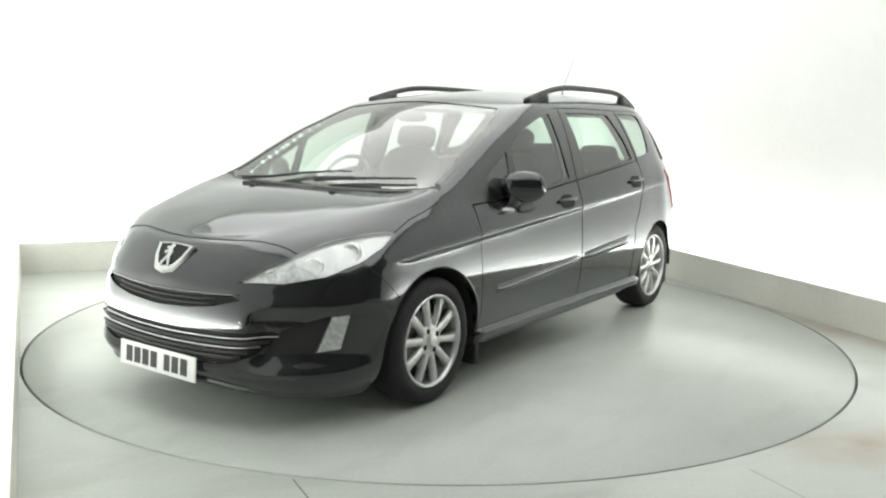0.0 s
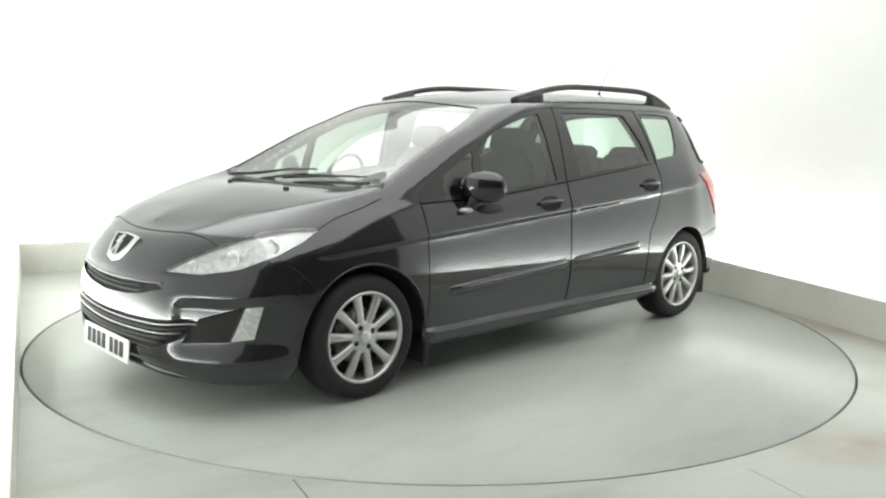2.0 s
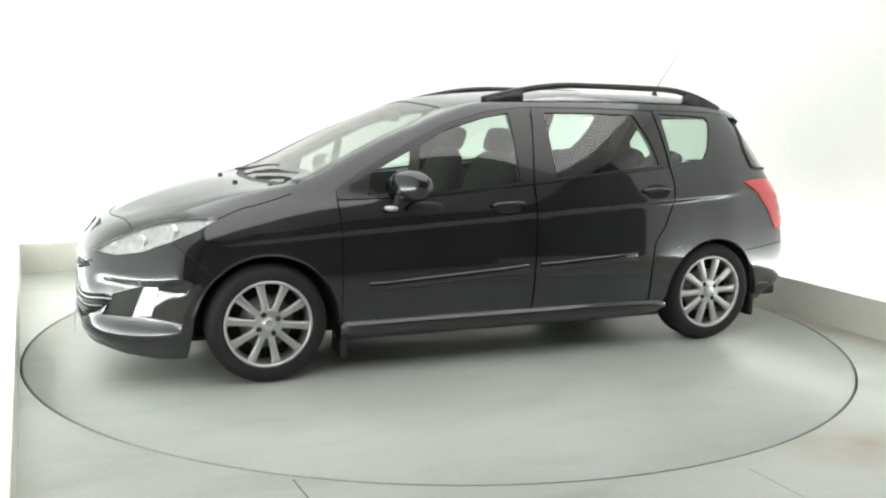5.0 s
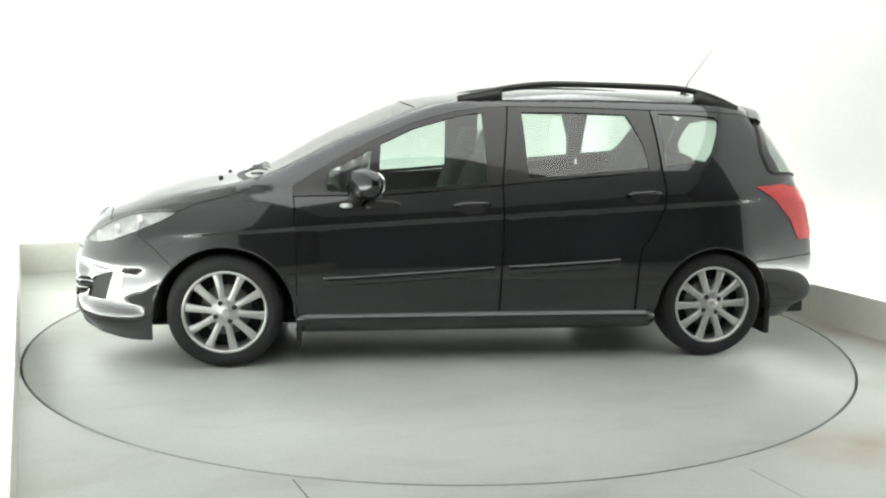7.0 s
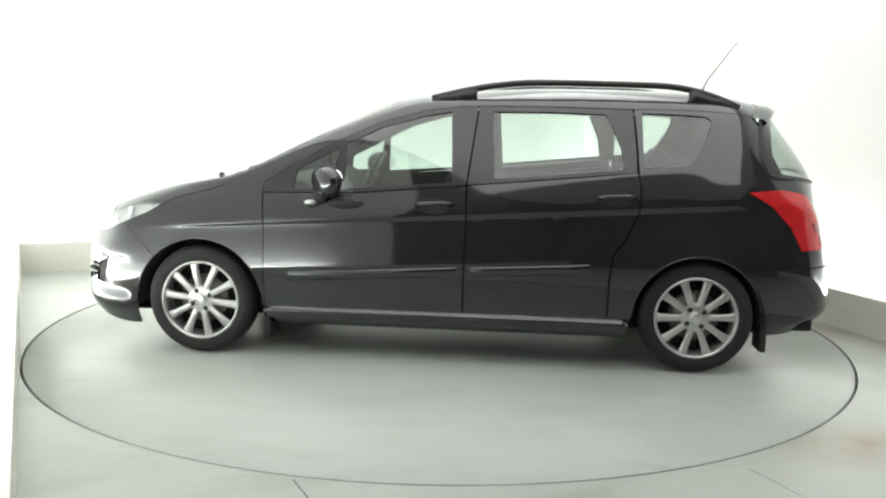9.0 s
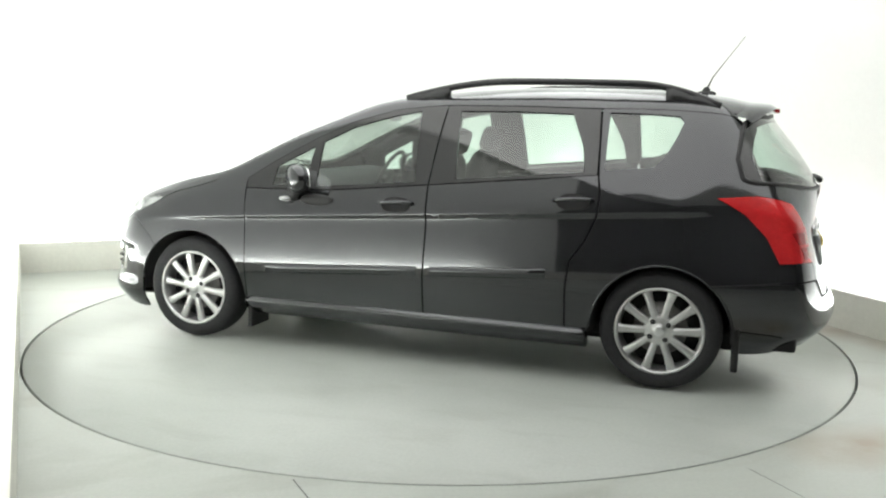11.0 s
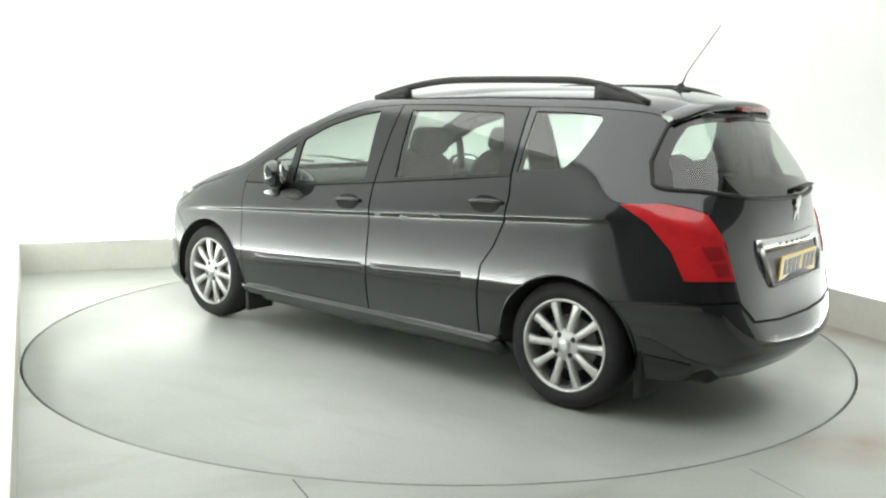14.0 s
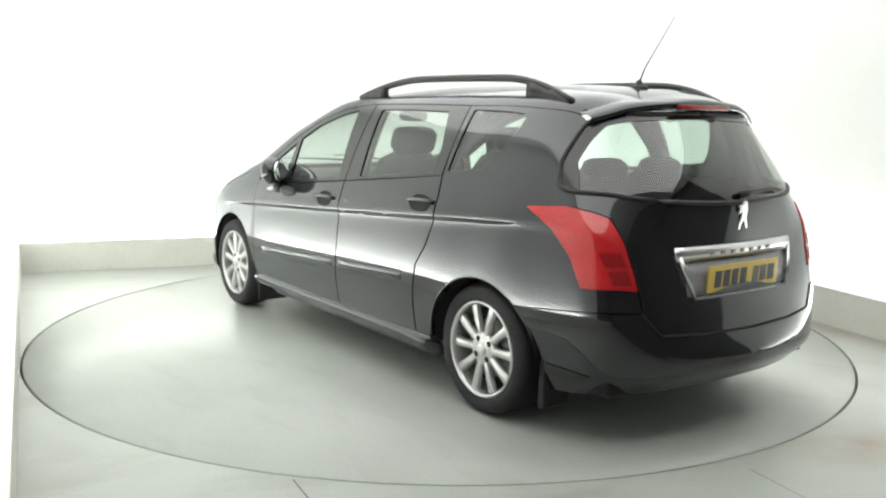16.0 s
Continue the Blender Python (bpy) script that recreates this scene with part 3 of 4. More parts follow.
part("underbody", bm, M_DARK, car)

for turned in (False, True):
    for loop in ([belt(-.045), belt(-.26), sd(-.24, 1.39), sd(-.03, 1.385)], [belt(-.955), belt(-1.04), sd(-1.03, 1.385), sd(-.865, 1.385), sd(-.935, 1.2)]):
        strip = sheet(loop, "side", lift=-.034, skirt=.02)
        plate("pillar_trim", [mirrored(strip) if turned else strip], M_LINING, car, "dark pillar trim between the windows")

# ---- painted panels ----
whole("bonnet", sheet(HOOD_NOSE + LAMP_TOP[2::-1] + HOOD_EDGE + COWL, "top", mid=True), M_PAINT, car)
both("front_wing", sheet(arch(ARCH_F, 0, 137) + [sd(1.70, .64)] + LAMP_LOW[3:] + HOOD_EDGE + [COWL[0], sd(1.0, .965), belt(1.0), sd(.985, .75), sd(.985, .274)], "side"), M_PAINT, car)
FOG = [sd(1.925, .505), sd(1.865, .51), sd(1.90, .365), sd(1.975, .355)]
FOG_POCKET = [sd(1.93, .51), sd(1.985, .35), snap(2.12, .52, .335), snap(2.05, .58, .45)]
GRILLE_UP = [fr(.0, .512), fr(.20, .522), fr(.33, .540), fr(.45, .572), fr(.41, .592), fr(.30, .594), fr(.14, .588), fr(.0, .584)]
GRILLE_LOW = [fr(.0, .29), fr(.36, .295), fr(.45, .315), fr(.52, .36), fr(.60, .43), fr(.56, .445), fr(.35, .436), fr(.18, .43), fr(.0, .428)]
bump = sheet([fr(0, .175), fr(.38, .172), snap(1.98, .66, .155), sd(1.74, .14), sd(1.72, .28)] + arch(ARCH_F, 172, 137, 6) + [sd(1.70, .64)] + LAMP_LOW[3::-1] + LAMP_TOP[:1:-1] + HOOD_NOSE[::-1] + GRILLE_UP[::-1] + GRILLE_LOW[::-1], "front",
             holes=[FOG, FOG_POCKET], mid=True)
whole("front_bumper", bump, M_PAINT, car)
for sgn in (1, -1):
    bm = bmesh.new()
    rows = []
    for k in range(41):
        x = .985 - 1.975 * k / 40
        flare = .012 * max(0, (-.55 - x) / .44) ** 2
        row = []
        for z, away in ((.300, -.016), (.284, .004), (.272 - .3 * flare, .022 + flare), (.262 - flare, .029 + flare), (.225, .027 + flare), (.190, .014), (.176, -.012), (.176, -.10)):
            q = sd(x, max(z, .19))
            row.append(bm.verts.new((x, sgn * (q.y + away), z)))
        rows.append(row)
    for p, q in zip(rows, rows[1:]):
        for j in range(7):
            bm.faces.new((p[j], p[j + 1], q[j + 1], q[j]))
    bm.faces.new(rows[0])
    bm.faces.new(rows[-1])
    bmesh.ops.recalc_face_normals(bm, faces=bm.faces)
    part("sill", bm, M_PAINT, car, "black painted sill ledge below the doors")
both("a_pillar", sheet(A_LINE + ROOF_EDGE[1:] + [sd(-1.645, 1.36), sd(-1.47, 1.385)] + DLO_TOP[::-1], "edge"), M_PAINT, car, "black roof side and windscreen pillar")
whole("roof", sheet(SCREEN_TOP + [tp(-.3, 0), tp(-1.0, 0), tp(-1.55, 0), tp(-1.795, 0), tp(-1.79, .15), tp(-1.765, .33), tp(-1.705, .48)] + ROOF_EDGE[::-1], "top", mid=True), M_PAINT, car)

for side in (0, 1):
    turn = mirrored if side else (lambda p: p)
    skin = sheet([sd(.98, .276), sd(.98, .75), belt(.993, -.003), belt(.75, -.003), belt(.5, -.003), belt(.2, -.003), belt(-.113, -.003), sd(-.118, .76), sd(-.108, .5), sd(-.106, .276)], "side")
    front_door = plate("front_door", [turn(skin)], M_PAINT, car)
    skin = sheet([sd(-.116, .276), sd(-.118, .5), sd(-.128, .76), belt(-.123, -.003), belt(-.4, -.003), belt(-.7, -.003)] + [p + Vector((.006, 0, 0)) for p in DOOR_CUT], "side")
    rear_door = plate("rear_door", [turn(skin)], M_PAINT, car)
    glass_a = [belt(.83, .022), belt(.62, .022), sd(.585, 1.16), sd(.81, 1.045)]
    glass_f = [belt(.555, .022), belt(.25, .022), belt(-.04, .022), sd(-.02, 1.365), sd(.13, 1.338), sd(.36, 1.272), sd(.535, 1.187)]
    glass_r = [belt(-.265, .022), belt(-.60, .022), belt(-.945, .022), sd(-.925, 1.20), sd(-.85, 1.365), sd(-.55, 1.373), sd(-.245, 1.37)]
    cut = [belt(-.115, .004), sd(-.14, 1.2), sd(-.165, 1.398)]
    frame_f = sheet([belt(.995, .004), belt(.75, .004), belt(.5, .004), belt(.2, .004)] + cut + DLO_TOP[5::-1], "side", holes=[glass_a, glass_f], lift=-.002)
    plate("window_frame", [turn(frame_f)], M_TRIM, front_door, "gloss black window frame")
    cut2 = [p + Vector((-.008, 0, 0)) for p in cut]
    frame_r = sheet([cut2[0], belt(-.4, .004), belt(-.7, .004), belt(-1.01, .004), sd(-1.005, 1.2), sd(-.99, 1.392), sd(-.55, 1.399)] + cut2[:0:-1], "side", holes=[glass_r], lift=-.002)
    plate("window_frame", [turn(frame_r)], M_TRIM, rear_door, "gloss black window frame")
    plate("quarter_light", [turn(sheet(glass_a, "side", lift=-.008, skirt=0, step=.02))], M_GLASS, front_door)
    plate("window_pane", [turn(sheet(glass_f, "side", lift=-.008, skirt=0, step=.02))], M_GLASS, front_door)
    plate("window_pane", [turn(sheet(glass_r, "side", lift=-.008, skirt=0, step=.02))], M_GLASS, rear_door)
    glass_q = [belt(-1.045, .022), belt(-1.20, .022), belt(-1.285, .024), sd(-1.335, 1.17), sd(-1.385, 1.27), sd(-1.405, 1.335), sd(-1.385, 1.36), sd(-1.25, 1.370), sd(-1.04, 1.374)]
    skin = sheet([p + Vector((-.004, 0, 0)) for p in DOOR_CUT[::-1]] + [sd(-1.015, 1.2), sd(-1.0, 1.392), sd(-1.25, 1.392), sd(-1.47, 1.382), sd(-1.645, 1.357)] + HATCH_SIDE[1:] + TAIL_TOP[1:] + TAIL_FRONT
                 + BUMP_TOP[::-1] + arch(ARCH_R, 49, 176) + [sd(-.995, .274)], "side", holes=[glass_q])
    quarter = plate("rear_quarter", [turn(skin)], M_PAINT, car)
    plate("window_pane", [turn(sheet(glass_q, "side", lift=-.006, skirt=0, step=.02))], M_GLASS, quarter, "tinted fixed side pane")
    # lower door mouldings and handles
    for door, x0, x1, z0, z1 in ((front_door, .845, -.075, .468, .522), (rear_door, -.15, -.78, .525, .562)):
        bm = bmesh.new()
        rows = []
        for k in range(13):
            a = k / 12
            round_off = min(1, math.sqrt(max(0, 1 - (2 * a - 1) ** 16)) + .1)
            row = []
            for dz, out in ((-.030, -.003), (-.026, .009), (-.006, .017), (.014, .016), (.021, .010), (.023, -.003)):
                q = sd(x0 + (x1 - x0) * a, z0 + (z1 - z0) * a + dz)
                q = q + normal_at(q) * out * round_off
                row.append(bm.verts.new((q.x, -q.y if side else q.y, q.z)))
            rows.append(row)
        for p, q in zip(rows, rows[1:]):
            for j in range(5):
                bm.faces.new((p[j], p[j + 1], q[j + 1], q[j]))
        bmesh.ops.recalc_face_normals(bm, faces=bm.faces)
        part("door_moulding", bm, M_PAINT, door, "black side moulding strip")
    sign = -1 if side else 1
    for door, x, z in ((front_door, .055, .862), (rear_door, -.905, .925)):
        p = sd(x, z)
        n = normal_at(p)
        # the finger recess is only its shade, a flat near-black patch on the door
        hollow = bow([sd(x + .085, z + .004), sd(x + .04, z + .040), sd(x - .05, z + .038), sd(x - .085, z + .004), sd(x - .05, z - .032), sd(x + .05, z - .032)], 4)
        cup = plate("handle_shade", [turn(sheet(hollow, "side", lift=.002, skirt=0, step=.02))], M_DARK, door, "flat black patch for the shade of the finger recess")
        bm = bmesh.new()
        path = []
        for k in range(9):
            a = k / 8
            q = sd(x + .10 - .20 * a, z + .006 + .008 * a)
            q = q + normal_at(q) * (.004 + .03 * math.sin(math.pi * a) ** 0.5)
            path.append((q.x, q.y * sign, q.z))
        tube(bm, path, .011, 8, 0.8)
        part("door_handle", bm, M_PAINT, door, "black pull handle")

# ---- tail ----
TAIL_LOOP = [TAIL_TIP] + TAIL_FRONT + TAIL_INNER + TAIL_TOP[1:2]
both("tail_lamp", sheet(TAIL_LOOP, "rear", lift=.006, step=.02, skirt=.03), M_RED, car, "red wrap-round tail lamp")
both("corner_panel", sheet([sd(-1.89, .668), rr(.607, .662), rr(.60, .58), sd(-1.90, .578)], "rear"), M_PAINT, car)
for z, y0, y1, colour in ((.715, .63, .70, M_RED_DEEP), (.785, .645, .715, M_RED_DEEP)):
    both("lamp_segment", sheet([rr(y0, z - .025), rr(y1, z - .025), rr(y1 + .01, z + .03), rr(y0 + .012, z + .03)], "rear", lift=.009, step=.02, skirt=.004), colour, car, "darker red lamp reflector")
GLASS_BOTTOM = bow([HATCH_SIDE[3], HATCH_SIDE[4], snap(-1.805, .68, 1.04), rr(.48, 1.018), rr(.24, 1.003), rr(0, .998)], 5, False)[5:]
GLASS_TOP = bow([rr(0, 1.372), rr(.30, 1.364), snap(-1.735, .45, 1.36)] + HATCH_SIDE[1:4], 5, False)
hatch = sheet([rr(0, .474), rr(.30, .476), rr(.51, .491), rr(.593, .58)] + [rr(.602, .665), rr(.612, .75), rr(.632, .86), rr(.652, .95)] + [sd(-1.765, .99)] + GLASS_BOTTOM, "rear", mid=True)
tailgate = whole("tailgate", hatch, M_PAINT, car)
GLASS_LINE = GLASS_BOTTOM[::-1] + GLASS_TOP[:-1][::-1]
whole("rear_window", sheet(GLASS_LINE, "hatch", lift=-.002, mid=True, skirt=0, step=.02), M_GLASS, tailgate, "curved tinted rear window")
for sgn in (1, -1):
    bm = bmesh.new()
    tube(bm, [(p.x, sgn * p.y, p.z) for p in GLASS_LINE], .011, 6)
    part("window_seal", bm, M_BLACK, tailgate, "black rubber window seal")

side_print = sheet(HATCH_SIDE[1:] + [snap(-1.785, .69, 1.055), snap(-1.76, .665, 1.10), snap(-1.735, .655, 1.17), snap(-1.74, .59, 1.25), snap(-1.75, .51, 1.315)], "hatch", lift=.0005, step=.025, skirt=0)
top_print = sheet([rr(0, 1.371), rr(.30, 1.363), snap(-1.735, .45, 1.36), HATCH_SIDE[1], snap(-1.75, .51, 1.315), rr(.38, 1.335), rr(.2, 1.342), rr(0, 1.344)], "hatch", lift=.0005, step=.025, mid=True, skirt=0)
plate("window_border", [side_print, mirrored(side_print), top_print, mirrored(top_print)], M_TRIM, tailgate, "black printed glass border")


def seam(name, points, parent, r=.0028):
    """A thin dark shut line along both sides of the body."""
    for sgn in (1, -1):
        bm = bmesh.new()
        path = []
        for a, b in zip(points, points[1:]):
            n = max(1, math.ceil((b - a).length / .03))
            path += [snap(*a.lerp(b, k / n)) for k in range(n)]
        tube(bm, [(p.x, sgn * p.y, p.z) for p in path + [points[-1]]], r, 5)
        part(name, bm, M_DARK, parent)


seam("shut_line", HOOD_NOSE + [LAMP_TOP[2]], car)
seam("shut_line", HOOD_EDGE, car)
seam("shut_line", [sd(-1.90, .575), sd(-1.78, .565), sd(-1.586, .55)], car)
seam("shut_line", [sd(1.612, .545), sd(1.70, .64), LAMP_LOW[3]], car, .0016)
seam("shut_line", BUMP_HATCH[::-1], car, .006)
rear_bumper = whole("rear_bumper", sheet([rr(0, .464)] + [rr(.30, .466), rr(.515, .481), rr(.597, .571)] + BUMP_TOP[::-1] + arch(ARCH_R, 47, 4, 6) + [sd(-1.70, .21), snap(-1.96, .64, .225), snap(-2.10, .36, .235), rr(0, .245)], "rear", mid=True), M_PAINT, car)
both("bumper_vent", sheet([sd(-1.735, .285), sd(-1.88, .275), sd(-1.93, .305), sd(-1.88, .315), sd(-1.735, .33)], "rear", lift=.006, step=.03, skirt=.01), M_TRIM, rear_bumper, "gloss black lower bumper insert")
# spoiler lip with the high brake lamp
bm = bmesh.new()
rows = []
for k in range(25):
    y = -.56 + 1.12 * k / 24
    a = tp(-1.735 + .10 * (abs(y) / .56) ** 3, abs(y))
    x = -1.85 + .13 * (abs(y) / .56) ** 2.4
    rows.append([bm.verts.new(p) for p in ((a.x, y, a.z + .003), (x + .03, y, a.z - .006), (x, y, a.z - .026), (x + .012, y, a.z - .042), (a.x - .02, y, a.z - .05))])
for p, q in zip(rows, rows[1:]):
    for j in range(4):
        bm.faces.new((p[j], p[j + 1], q[j + 1], q[j]))
bmesh.ops.recalc_face_normals(bm, faces=bm.faces)
spoiler = part("spoiler", bm, M_PAINT, tailgate)
bm = bmesh.new()
box(bm, -1.859, -1.835, -.17, .17, 1.388, 1.410, .004)
part("brake_lamp", bm, M_RED_DEEP, tailgate, "slim red high brake lamp")


def rear_strip(y0, y1, zlow, zhigh, n=20, lift=.012, xoff=0.0):
    """A strip across the tailgate between two heights given as functions of y."""
    bm = bmesh.new()
    rows = []
    for k in range(n + 1):
        y = y0 + (y1 - y0) * k / n
        row = []
        for z, l in ((zlow(y), 0), (zlow(y), lift), ((zlow(y) + zhigh(y)) / 2, lift + .004), (zhigh(y), lift), (zhigh(y), 0)):
            p = rr(abs(y), z)
            row.append(bm.verts.new((p.x - l - .001, y, z)))
        rows.append(row)
    for p, q in zip(rows, rows[1:]):
        for j in range(4):
            bm.faces.new((p[j], p[j + 1], q[j + 1], q[j]))
    bm.faces.new(rows[0])
    bm.faces.new(rows[-1])
    bmesh.ops.recalc_face_normals(bm, faces=bm.faces)
    return bm


trim = part("chrome_trim", rear_strip(-.40, .40, lambda y: .768, lambda y: .826), M_CHROME, tailgate, "brushed chrome bar above the plate")
for sgn in (1, -1):
    bm = bmesh.new()
    a, b = rr(.39, .78), rr(.325, .612)
    tube(bm, [(a.x - .008, sgn * .385, .785), ((a.x + b.x) / 2 - .012, sgn * .360, .70), (b.x - .006, sgn * .325, .618)], [.018, .014, .009], 8, 0.6)
    part("trim_side", bm, M_CHROME, tailgate, "chrome side of the plate surround")
bm = bmesh.new()
tube(bm, [(rr(abs(y), .612).x - .004, y, .614) for y in (-.325, -.15, 0, .15, .325)], .006, 8, 0.6)
part("trim_low", bm, M_GREY, tailgate, "grey lower edge of the plate surround")
part("plate_recess", rear_strip(-.36, .36, lambda y: .625, lambda y: .765, lift=.002), M_GREY, tailgate, "grey plate recess")
for k in range(7):
    y = .20 - .065 * k
    bm = bmesh.new()
    p = rr(abs(y), .79)
    box(bm, p.x - .021, p.x - .014, y - .014, y + .014, .788, .803, .002)
    part("lettering_bar", bm, M_GREY, tailgate)


def number_plate(name, m, mat, parent, label, wide=.52, high=.11):
    bm = bmesh.new()
    box(bm, -.004, .004, -wide / 2, wide / 2, -high / 2, high / 2, .003)
    ob = part(name, bm, mat, parent, label, smooth=False)
    ob.matrix_basis = m
    y = -wide / 2 + .045
    for k, w in enumerate((.045, .045, .045, .045, .0, .04, .045, .045)):
        if not w:
            y += .035
            continue
        bm = bmesh.new()
        box(bm, .004, .0052, y, y + w, -.036, .036)
        part("plate_bar", bm, M_LETTER, ob, "black bar", smooth=False)
        y += w + .013
    return ob


p = rr(0, .69)
number_plate("rear_number_plate", pose(p.x - .010, 0, .686, 0, 3, 180), M_YELLOW, car, "yellow rear number plate with black bars", .50, .115)
p = fr(0, .25)
number_plate("front_number_plate", pose(p.x + .012, 0, .258, 0, -4, 0), M_WHITE, car, "white front number plate with black bars")

# ---- nose ----
def headlamp(turn):
    loop = bow(LAMP_LOW, 5, False) + bow([LAMP_LOW[-1], LAMP_TIP, LAMP_TOP[0]], 4, False)[1:-1] + bow(LAMP_TOP, 5, False)
    bowl = plate("headlamp", [turn(sheet(loop, "front", lift=-.016, step=.02, skirt=0))], M_LAMP_IN, car, "clear-lensed chrome headlamp")
    plate("lens", [turn(sheet(loop, "front", lift=.004, step=.025, skirt=.03))], M_LENS, bowl, "clear lens")
    for c, r in ((snap(1.79, .725, .748), .040), (snap(1.915, .635, .695), .036), (snap(2.04, .505, .66), .022)):
        n = normal_at(c)
        q = Vector((0, 1, 0)).rotation_difference(Vector((.93, .3, .1))).to_matrix().to_4x4()
        bm = bmesh.new()
        lathe(bm, [(.001, -.035), (r * .35, -.032), (r * .38, -.02), (r * .7, -.016), (r, .0), (r * 1.06, -.004), (r * 1.06, -.02)], 24, Matrix.Translation(c - n * .010) @ q)
        if turn is mirrored:
            for v in bm.verts:
                v.co.y *= -1
        bmesh.ops.recalc_face_normals(bm, faces=bm.faces)
        part("reflector", bm, M_CHROME, bowl, "chrome reflector bowl")
    return bowl


for turn in ((lambda p: p), mirrored):
    headlamp(turn)
    pocket = plate("fog_pocket", [turn(sheet(FOG_POCKET, "front", lift=-.014, step=.03, skirt=0))], M_DARK, car, "dark fog lamp recess")
    fog = plate("fog_lamp", [turn(sheet(FOG, "front", lift=-.002, step=.02, skirt=.02))], M_LAMP_IN, car, "clear slanted fog lamp")
    plate("fog_lens", [turn(sheet(FOG, "front", lift=.004, step=.03, skirt=.01))], M_LENS, fog, "clear lens")
upper = whole("upper_grille", sheet(GRILLE_UP, "front", lift=-.016, mid=True, step=.03, skirt=0), M_LINING, car, "narrow black upper grille")
lower = whole("lower_grille", sheet(GRILLE_LOW, "front", lift=-.016, mid=True, step=.03, skirt=0), M_LINING, car, "black lower grille")
for z, reach, mat, r in ((.405, .58, M_CHROME, .0028), (.365, .52, M_CHROME, .0028), (.385, .55, M_BLACK, .008), (.345, .49, M_BLACK, .008), (.325, .46, M_BLACK, .008)):
    bm = bmesh.new()
    path = []
    for k in range(25):
        y = -reach + 2 * reach * k / 24
        q = fr(abs(y), z + .014 * (y / .5) ** 2)
        path.append((q.x - .002, y, q.z))
    tube(bm, path, r, 6)
    part("grille_bar", bm, mat, lower, "thin chrome grille bar" if mat == M_CHROME else "black grille bar")
bm = bmesh.new()
path = []
for k in range(25):
    y = -.44 + .88 * k / 24
    q = fr(abs(y), .596 - .010 * math.cos(y / .44 * math.pi / 2))
    path.append((q.x + .001, y, q.z))
tube(bm, path, .006, 6)
part("grille_edge", bm, M_PAINT, upper)

for z in (.535, .557, .575):
    bm = bmesh.new()
    path = []
    for k in range(17):
        y = -.32 + .64 * k / 16
        q = fr(abs(y), z + .02 * (y / .4) ** 2)
        path.append((q.x - .01, y, q.z))
    tube(bm, path, .005, 6)
    part("grille_slat", bm, M_BLACK, upper)
bm = bmesh.new()
path = []
for k in range(33):
    y = -.70 + 1.40 * k / 32
    q = snap(2.19 - .34 * (abs(y) / .7) ** 3, abs(y), .225)
    path.append((q.x + .004, y, q.z))
tube(bm, path, .016, 8, 0.8)
part("bumper_lip", bm, M_PAINT, car, "glossy black front lip")


def shield(bm, m, w, h, t, n=6):
    """A shield outline, rounded below, of some thickness."""
    pts = [(-w, h), (-w * .3, h * 1.1), (w * .3, h * 1.1), (w, h), (w * .82, 0), (w * .5, -h * .8), (0, -h), (-w * .5, -h * .8), (-w * .82, 0)]
    a = [bm.verts.new(m @ Vector((0, y, z))) for y, z in pts]
    b = [bm.verts.new(m @ Vector((t, y * .92, z * .92))) for y, z in pts]
    for i in range(len(pts)):
        j = (i + 1) % len(pts)
        bm.faces.new((a[i], a[j], b[j], b[i]))
    bm.faces.new(b)
    bmesh.ops.recalc_face_normals(bm, faces=bm.faces)


EMBLEM = [(-.15, 1), (.2, .95), (.3, .75), (.15, .6), (.45, .3), (.35, -.1), (.55, -.55), (.75, -.9), (.55, -1), (.3, -.6), (.1, -.3), (-.15, -.6), (-.2, -1), (-.45, -1), (-.4, -.6), (-.15, -.15), (-.2, .25), (-.6, .1), (-.65, .25), (-.25, .5), (-.65, .55), (-.65, .7), (-.2, .75)]


def emblem(m, size, parent, mat):
    """A plain upright silver figure in outline."""
    bm = bmesh.new()
    a = [bm.verts.new(m @ Vector((0, y * size * .9, z * size))) for y, z in EMBLEM]
    b = [bm.verts.new(m @ Vector((.006, y * size * .86, z * size * .97))) for y, z in EMBLEM]
    for i in range(len(a)):
        j = (i + 1) % len(a)
        bm.faces.new((a[i], a[j], b[j], b[i]))
    bm.faces.new(b)
    bmesh.ops.triangulate(bm, faces=[f for f in bm.faces if len(f.verts) > 4])
    bmesh.ops.recalc_face_normals(bm, faces=bm.faces)
    return part("emblem", bm, mat, parent, "plain silver emblem", smooth=False)


p, n = fr(0, .70), normal_at(fr(0, .70))
tilt = math.degrees(math.atan2(n.z, n.x))
m = pose(p.x - .004, 0, .70, 0, -tilt, 0)
bm = bmesh.new()
shield(bm, m, .122, .074, .012)
badge = part("badge", bm, M_CHROME, car, "chrome shield badge on the nose", smooth=False)
bm = bmesh.new()
shield(bm, m @ pose(.011, 0, .012), .096, .054, .005)
part("badge_field", bm, M_DARK, badge, "black badge field", smooth=False)
emblem(m @ pose(.016, 0, .010), .056, badge, M_CHROME)
p = rr(0, .93)
emblem(pose(p.x - .002, 0, .945, 0, 6, 180), .064, car, M_CHROME)

